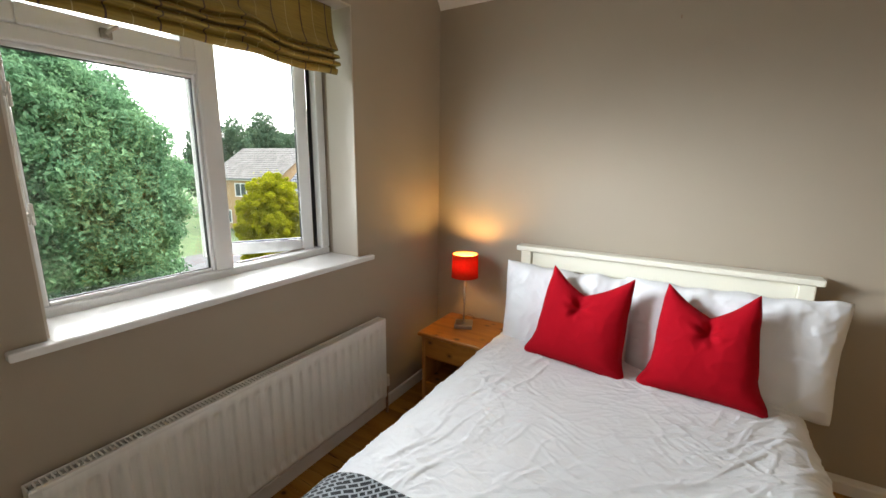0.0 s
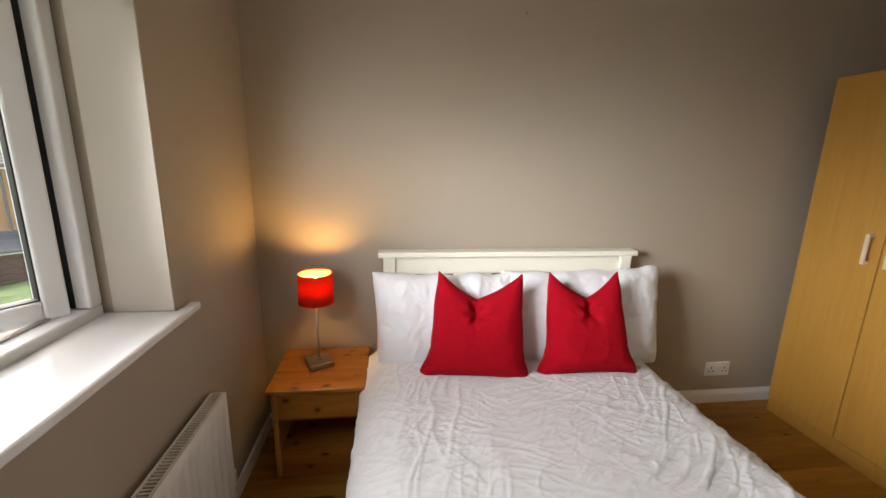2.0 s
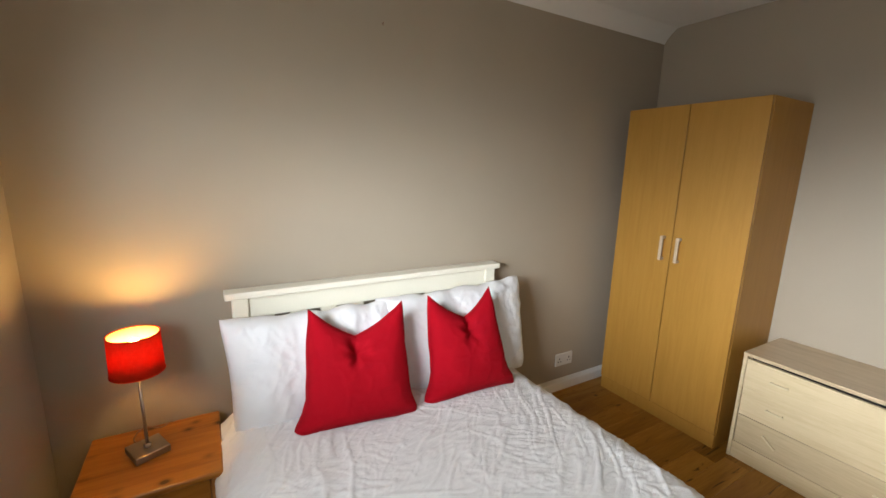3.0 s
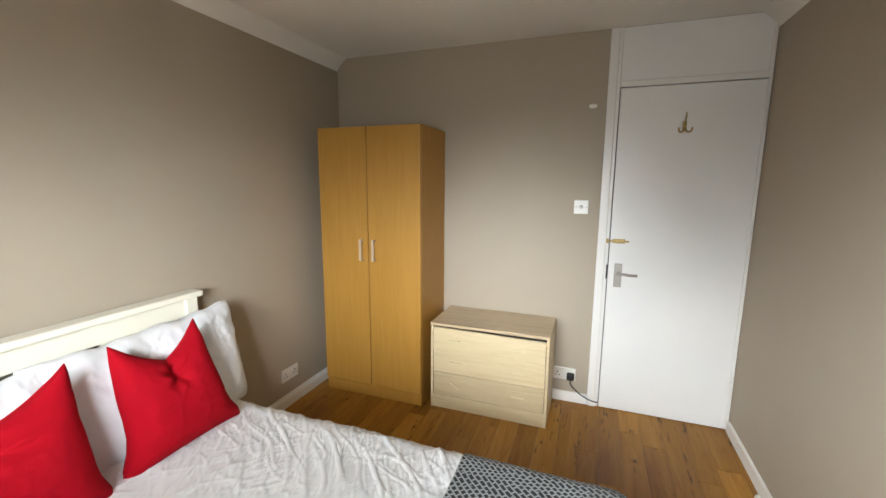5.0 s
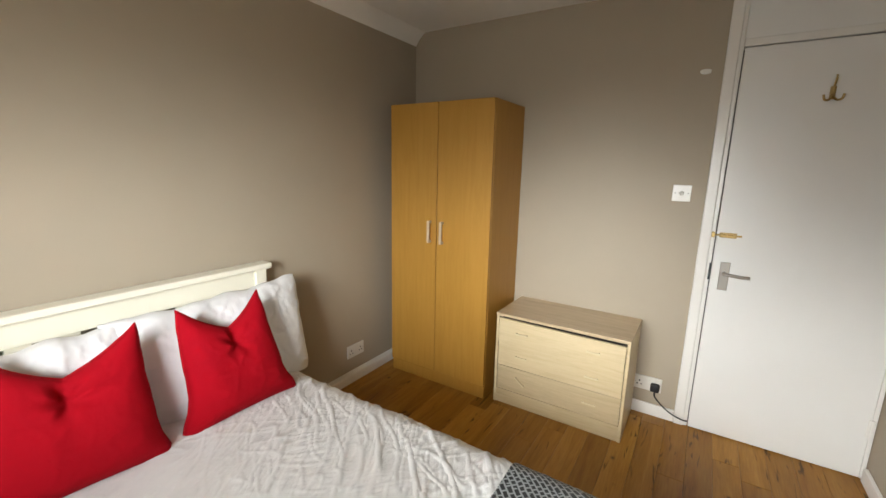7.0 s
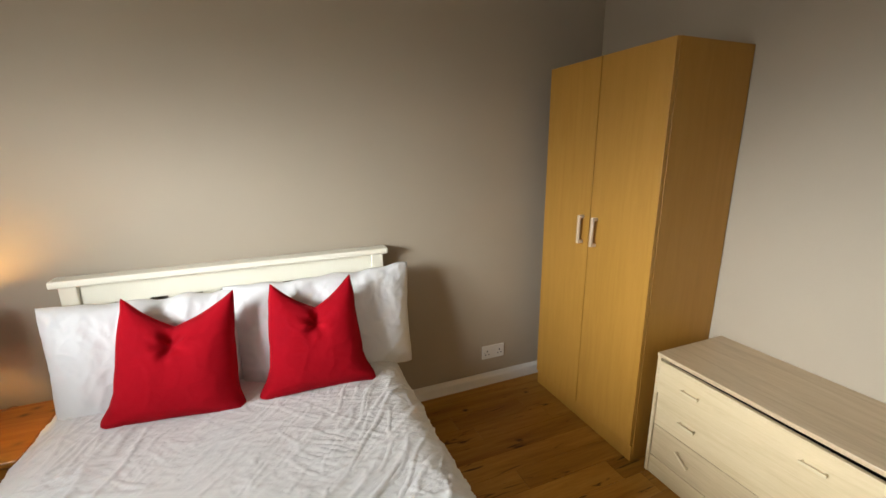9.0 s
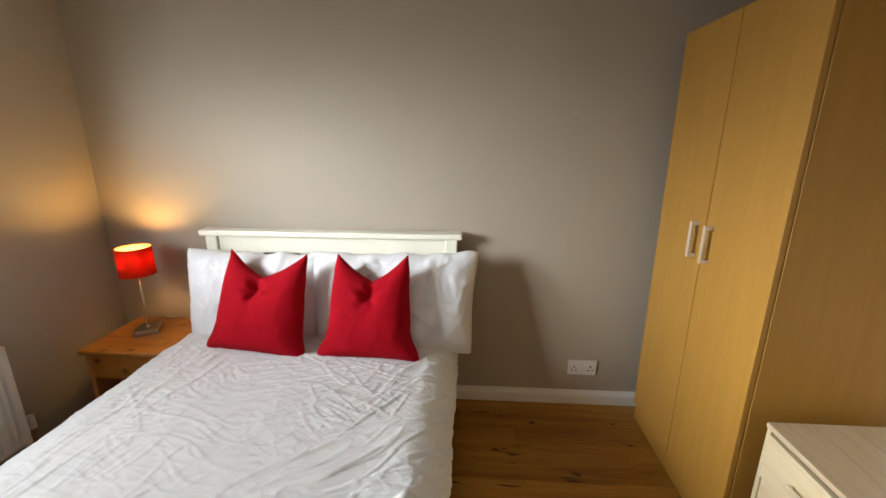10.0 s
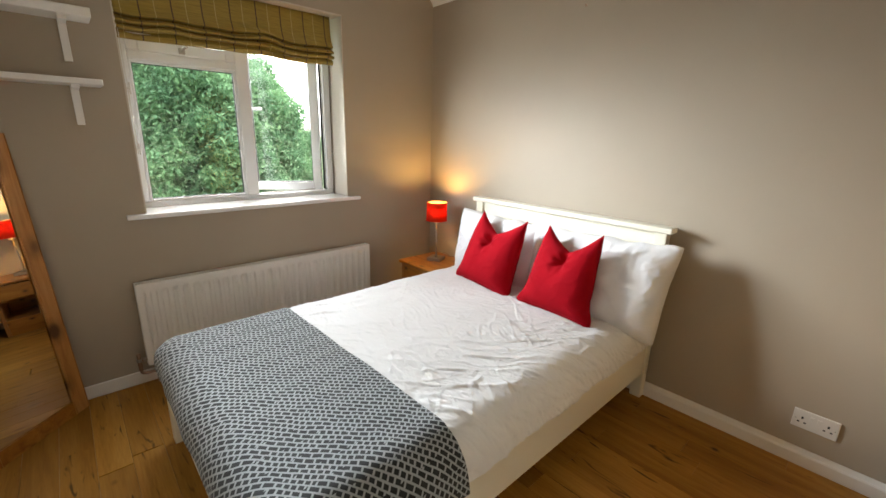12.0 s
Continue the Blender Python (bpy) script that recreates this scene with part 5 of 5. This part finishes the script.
def foliage(name, lobes, leaf, per, mat, seed, flat=0.5):
    """Crown of many small leaves set on the lobes' surfaces, one closed tuft of crossed blades each."""
    rng = np.random.default_rng(seed)
    V, F = [], []
    for (cx, cy, cz, r, rz) in lobes:
        n = int(per * r * r)
        d = rng.normal(size=(n, 3))
        d /= np.linalg.norm(d, axis=1, keepdims=True)
        rad = 1.0 - 0.42 * rng.random(n) ** 1.6 + 0.10 * rng.normal(size=n)
        c = np.stack([cx + d[:, 0] * r * rad, cy + d[:, 1] * r * rad, cz + d[:, 2] * rz * rad], 1)
        nrm = d + 0.75 * rng.normal(size=(n, 3))
        nrm /= np.linalg.norm(nrm, axis=1, keepdims=True)
        t = np.cross(nrm, rng.normal(size=(n, 3)))
        t /= np.maximum(np.linalg.norm(t, axis=1, keepdims=True), 1e-6)
        b = np.cross(nrm, t)
        s = leaf * (0.55 + 0.9 * rng.random(n))[:, None]
        bend = nrm * s * 0.35
        quad = np.stack([c - t * s, c - b * s * flat + bend, c + t * s, c + b * s * flat + bend], 1)
        k = sum(len(a) for a in V)
        V.append(quad.reshape(-1, 3))
        F.append(np.arange(n * 4).reshape(n, 4) + k)
    me = bpy.data.meshes.new(name)
    me.from_pydata(np.vstack(V).tolist(), [], np.vstack(F).tolist())
    me.materials.append(mat)
    return me


def crown_lobes(c, rx, rz, n, lobe, seed, cone=0.0, thin=0.35):
    rng = random.Random(seed)
    out = [(c[0], c[1], c[2], rx * f, rz * f * 1.08) for f in (0.70, 0.78, 0.86, 0.92)]
    for i in range(n):
        u = 1 - 2 * (i + 0.5) / n
        a = i * 2.39996 + rng.uniform(-0.3, 0.3)
        w = math.sqrt(max(0.0, 1 - u * u))
        taper = 1 - cone * (u + 1) / 2
        k = rng.uniform(0.80, 1.0 + thin * 0.3)
        r = lobe * rng.uniform(0.6, 1.35)
        out.append((c[0] + rx * w * k * math.cos(a) * taper, c[1] + rx * w * k * math.sin(a) * taper, c[2] + rz * u * k, r, r * rng.uniform(0.7, 1.1)))
    return out


def tree(name, x, y, top, rx, mat, leaf, per, lobe, n, seed, label, category, cone=0.0, low=0.3):
    g = ground_height(x, y)
    t = thing(name, (x, y, g), label, category)
    h = top - g
    zc, rz = g + low + (h - low) / 2, (h - low) / 2
    bm = rod(bmesh.new(), (x, y, g - 0.2), (x + 0.05, y - 0.03, g + h * 0.75), 0.05 * rx + 0.07, 0.05, 12)
    rng = random.Random(seed)
    for i in range(9):
        a = i * 2.4
        z = g + h * (0.2 + 0.06 * i)
        rod(bm, (x, y, z), (x + rx * 0.6 * math.cos(a), y + rx * 0.6 * math.sin(a), z + h * rng.uniform(0.08, 0.2)), 0.06, 0.02, 8)
    part("trunk", bm, BARK, t)
    me = foliage("crown", crown_lobes((x, y, zc), rx * 0.86, rz * 0.9, n, lobe, seed, cone), leaf, per, mat, seed)
    under(new("crown", me), t)
    return t


tree("cypress_tree", -15.6, 1.75, 4.85, 4.05, LEAF_GREEN, 0.070, 3100, 0.62, 230, 3, "broad dense green cypress tree outside the window", "tree", 0.28, 0.1)
tree("golden_shrub", -16.4, 9.9, 0.86, 1.62, LEAF_LIME, 0.042, 9500, 0.165, 520, 5, "rounded golden-yellow conifer bush in a garden", "bush", -0.12, -0.2)
for k, (az, d, top, r) in enumerate(((57.5, 62, 6.2, 3.2), (54.0, 66, 8.0, 4.2), (51.5, 70, 6.3, 3.6), (48.6, 64, 8.0, 2.6), (46.0, 66, 8.6, 4.0), (43.2, 60, 7.0, 3.6), (40.0, 64, 7.6, 4.0), (60.5, 60, 5.2, 3.0), (36.5, 66, 7.0, 4.0))):
    px, py = -0.4 - d * math.sin(radians(az)), -2.04 + d * math.cos(radians(az))
    tree("pine_tree", px, py, top, r, LEAF_PINE, 0.22, 110, 1.1, 40, 20 + k, "distant dark green pine tree above the roofs", "tree", 0.55 if k % 2 else 0.3, 1.5)


def hedge():
    lobes = []
    rng = random.Random(9)
    for i in range(46):
        s = i / 45
        x, y = -14.2 - 6.5 * s, 12.0 + 5.2 * s
        r = rng.uniform(0.45, 0.65)
        lobes.append((x, y, ground_height(x, y) + 0.45 + rng.uniform(-0.1, 0.15), r, r))
    me = foliage("hedge", lobes, 0.07, 900, LEAF_HEDGE, 4)
    tagged(new("hedge", me), "low leafy green garden hedge", "hedge", "", "stuff")


hedge()


def far_window(parent, m, w, h):
    f = bmesh.new()
    t = 0.07
    for a in ((-w / 2, w / 2, 0, t), (-w / 2, w / 2, h - t, h), (-w / 2, -w / 2 + t, t, h - t), (w / 2 - t, w / 2, t, h - t), (-t / 2, t / 2, t, h - t)):
        box(f, a[0], a[1], -0.05, 0.02, a[2], a[3], 0, 1, m)
    win = part("window", f, UPVC, parent, "white-framed window")
    part("pane", box(bmesh.new(), -w / 2 + t, w / 2 - t, -0.02, 0.0, t, h - t, 0, 1, m), WINPANE, win)


def tile_roof(parent, m, half_w, depth, z0, z1, mat, hip_l=0.0, hip_r=0.0, name="roof", rows=16):
    """Front and back slopes in lapped courses; hips shorten the ridge."""
    bm = bmesh.new()
    for side in (-1, 1):
        for i in range(rows):
            a, b = i / rows, (i + 1.08) / rows
            b = min(b, 1.0)
            c = []
            for f, lift in ((a, 0.05), (b, 0.0)):
                y = side * depth * (1 - f)
                z = z0 + (z1 - z0) * f + lift
                c.append(((-half_w + hip_l * f, y, z), (half_w - hip_r * f, y, z)))
            lo = [m @ Vector(p) for p in c[0]]
            up = [m @ Vector(p) for p in c[1]]
            low2 = [m @ Vector((p[0], p[1], p[2] - 0.05)) for p in c[0]]
            v = [bm.verts.new(p) for p in (low2[0], low2[1], lo[0], lo[1], up[0], up[1])]
            bm.faces.new((v[0], v[1], v[3], v[2]))
            bm.faces.new((v[2], v[3], v[5], v[4]))
    return part(name, bm, mat, parent)


def gable_house(az, d, turn, half_w, depth, z_eave, z_ridge, roof_mat, label, hip_l=0.0, hip_r=0.0, windows=()):
    x, y = -0.4 - d * math.sin(radians(az)), -2.04 + d * math.cos(radians(az))
    g = ground_height(x, y)
    m = pose(x, y, 0, 0, 0, az + turn)       # local -y faces the viewer
    h = thing("house", (x, y, g), label, "house", "neighbouring houses")
    bm = bmesh.new()
    prof = [(-depth, g - 0.3), (depth, g - 0.3), (depth, z_eave), (0, z_ridge - 0.08), (-depth, z_eave)]
    if hip_l or hip_r:
        prof = [(-depth, g - 0.3), (depth, g - 0.3), (depth, z_eave), (-depth, z_eave)]
    a = [bm.verts.new(m @ Vector((-half_w + 0.15, p, q))) for p, q in prof]
    b = [bm.verts.new(m @ Vector((half_w - 0.15, p, q))) for p, q in prof]
    for i in range(len(prof)):
        j = (i + 1) % len(prof)
        bm.faces.new((a[i], a[j], b[j], b[i]))
    bm.faces.new(a[::-1])
    bm.faces.new(b)
    uv_box(part("wall", bm, BRICK, h, "yellow brick wall"))
    tile_roof(h, m, half_w + 0.1, depth + 0.3, z_eave - 0.12, z_ridge, roof_mat, hip_l, hip_r)
    if hip_l:
        bm = bmesh.new()
        v = [bm.verts.new(m @ Vector(p)) for p in ((-half_w - 0.1, -depth - 0.3, z_eave - 0.12), (-half_w - 0.1, depth + 0.3, z_eave - 0.12), (-half_w - 0.1 + hip_l, 0, z_ridge))]
        bm.faces.new(v)
        part("hip_slope", bm, roof_mat, h)
    part("gutter", box(bmesh.new(), -half_w, half_w, -depth - 0.42, -depth - 0.30, z_eave - 0.22, z_eave - 0.10, 0, 1, m), DISH, h, "dark gutter")
    part("fascia", box(bmesh.new(), -half_w, half_w, -depth - 0.30, -depth - 0.26, z_eave - 0.30, z_eave - 0.13, 0, 1, m), UPVC, h, "white fascia board")
    for (wx, wz, ww, wh) in windows:
        far_window(h, m @ Matrix.Translation((wx, -depth, wz)), ww, wh)
    return h, m


h1, m1 = gable_house(52.5, 43, -45, 4.2, 4.0, 0.0, 2.6, TILE_PALE, "yellow brick house with a weathered grey tiled roof", windows=((-2.9, -1.75, 1.4, 1.2), (-0.4, -1.75, 1.4, 1.2), (2.2, -1.75, 1.4, 1.2), (-2.6, -4.2, 1.6, 1.2), (1.4, -4.2, 1.6, 1.2)))
h2, m2 = gable_house(44.0, 35, 6, 4.6, 3.4, -0.62, 2.5, TILE_DARK, "yellow brick house with dark slate roof and rooflights", 2.6, 0.0, ((0.2, -2.05, 1.5, 1.25),))


def rooflights():
    for u in (-1.5, -0.35, 0.8):
        f = 0.62
        y, z = -(3.7) * (1 - f), -0.74 + (2.5 + 0.74) * f
        slope = math.degrees(math.atan2(3.24, 3.7))
        mm = m2 @ Matrix.Translation((u, y, z)) @ pose(0, 0, 0, slope, 0, 0)
        fr = part("rooflight", box(bmesh.new(), -0.42, 0.42, -0.5, 0.5, 0.02, 0.12, 0.01, 1, mm), DISH, h2, "framed roof window")
        part("pane", box(bmesh.new(), -0.34, 0.34, -0.42, 0.42, 0.10, 0.128, 0, 1, mm), WINPANE, fr)


rooflights()


def tall_neighbour():
    """Nearer brick house: upright gable wall with pipe, dishes, window and garage."""
    h, m = gable_house(37.2, 30, 4, 2.9, 3.2, 0.7, 2.7, TILE_PALE, "tall yellow brick house with drainpipe and satellite dishes", windows=((-0.6, -1.1, 1.0, 1.2), (1.2, -3.4, 1.0, 1.1)))
    part("drainpipe", rod(bmesh.new(), m @ Vector((-1.7, -3.26, -4.6)), m @ Vector((-1.7, -3.26, 1.0)), 0.05), DISH, h, "grey drainpipe")
    for (x, z) in ((-2.35, -1.0), (-2.45, -1.75), (-2.3, -2.7)):
        bm = ball(bmesh.new(), (0, 0, 0), 0.36, (1, 0.22, 0.75), 16)
        bmesh.ops.transform(bm, matrix=m @ Matrix.Translation((x, -3.55, z)), verts=bm.verts[:])
        rod(bm, m @ Vector((x, -3.2, z)), m @ Vector((x, -3.55, z)), 0.03)
        part("satellite_dish", bm, DISH, h, "grey satellite dish", True)
    # garage in front of it
    g, mg = gable_house(40.6, 27.5, 2, 1.5, 1.6, -2.9, -1.9, TILE_DARK, "small brick garage with a brown slatted door")
    bm = bmesh.new()
    for i in range(6):
        box(bm, -0.9, 0.9, -1.67, -1.59, -4.6 + i * 0.26, -4.6 + i * 0.26 + 0.235, 0.01, 1, mg)
    part("garage_door", bm, GARAGE, g, "brown slatted garage door")
    # low lean-to beside the dark-roofed house
    gable_house(47.4, 31.0, -40, 1.5, 1.7, -2.5, -1.3, TILE_PALE, "low brick outbuilding with a tiled roof")


tall_neighbour()


# ---- oak planks ----
def planks():
    """Rows of oak boards along the room, staggered, with eased edges and small gaps."""
    fl = bpy.data.objects["floor"]
    rng = random.Random(11)
    width = 0.1135
    made = {}

    def plank_mesh(length):
        key = round(length, 2)
        if key not in made:
            L, W, T, c = key, width - 0.0005, 0.018, 0.0012
            vs, fs = [], []
            for (z, i) in ((-T, 0), (-c, 0), (0, c)):
                vs += [(i, i, z), (L - i, i, z), (L - i, W - i, z), (i, W - i, z)]
            fs.append((3, 2, 1, 0))
            for k in (0, 4):
                for a in range(4):
                    b = (a + 1) % 4
                    fs.append((k + a, k + b, k + 4 + b, k + 4 + a))
            fs.append((8, 9, 10, 11))
            me = bpy.data.meshes.new("plank")
            me.from_pydata(vs, [], fs)
            me.materials.append(OAK)
            made[key] = me
        return made[key]

    y = YN - width
    while y > YS - width:
        x = XW - rng.uniform(0.0, 0.5)
        while x < XE + 0.06:
            L = rng.choice((0.42, 0.55, 0.68, 0.80, 0.95, 1.10))
            a, b = max(x, XW), min(x + L, XE + 0.06)
            if b - a > 0.05:
                o = new("plank", plank_mesh(round(b - a - 0.0005, 2)))
                o.location = (a, y, rng.uniform(-0.0006, 0.0))
                under(o, fl)
            x += L
        y -= width


planks()
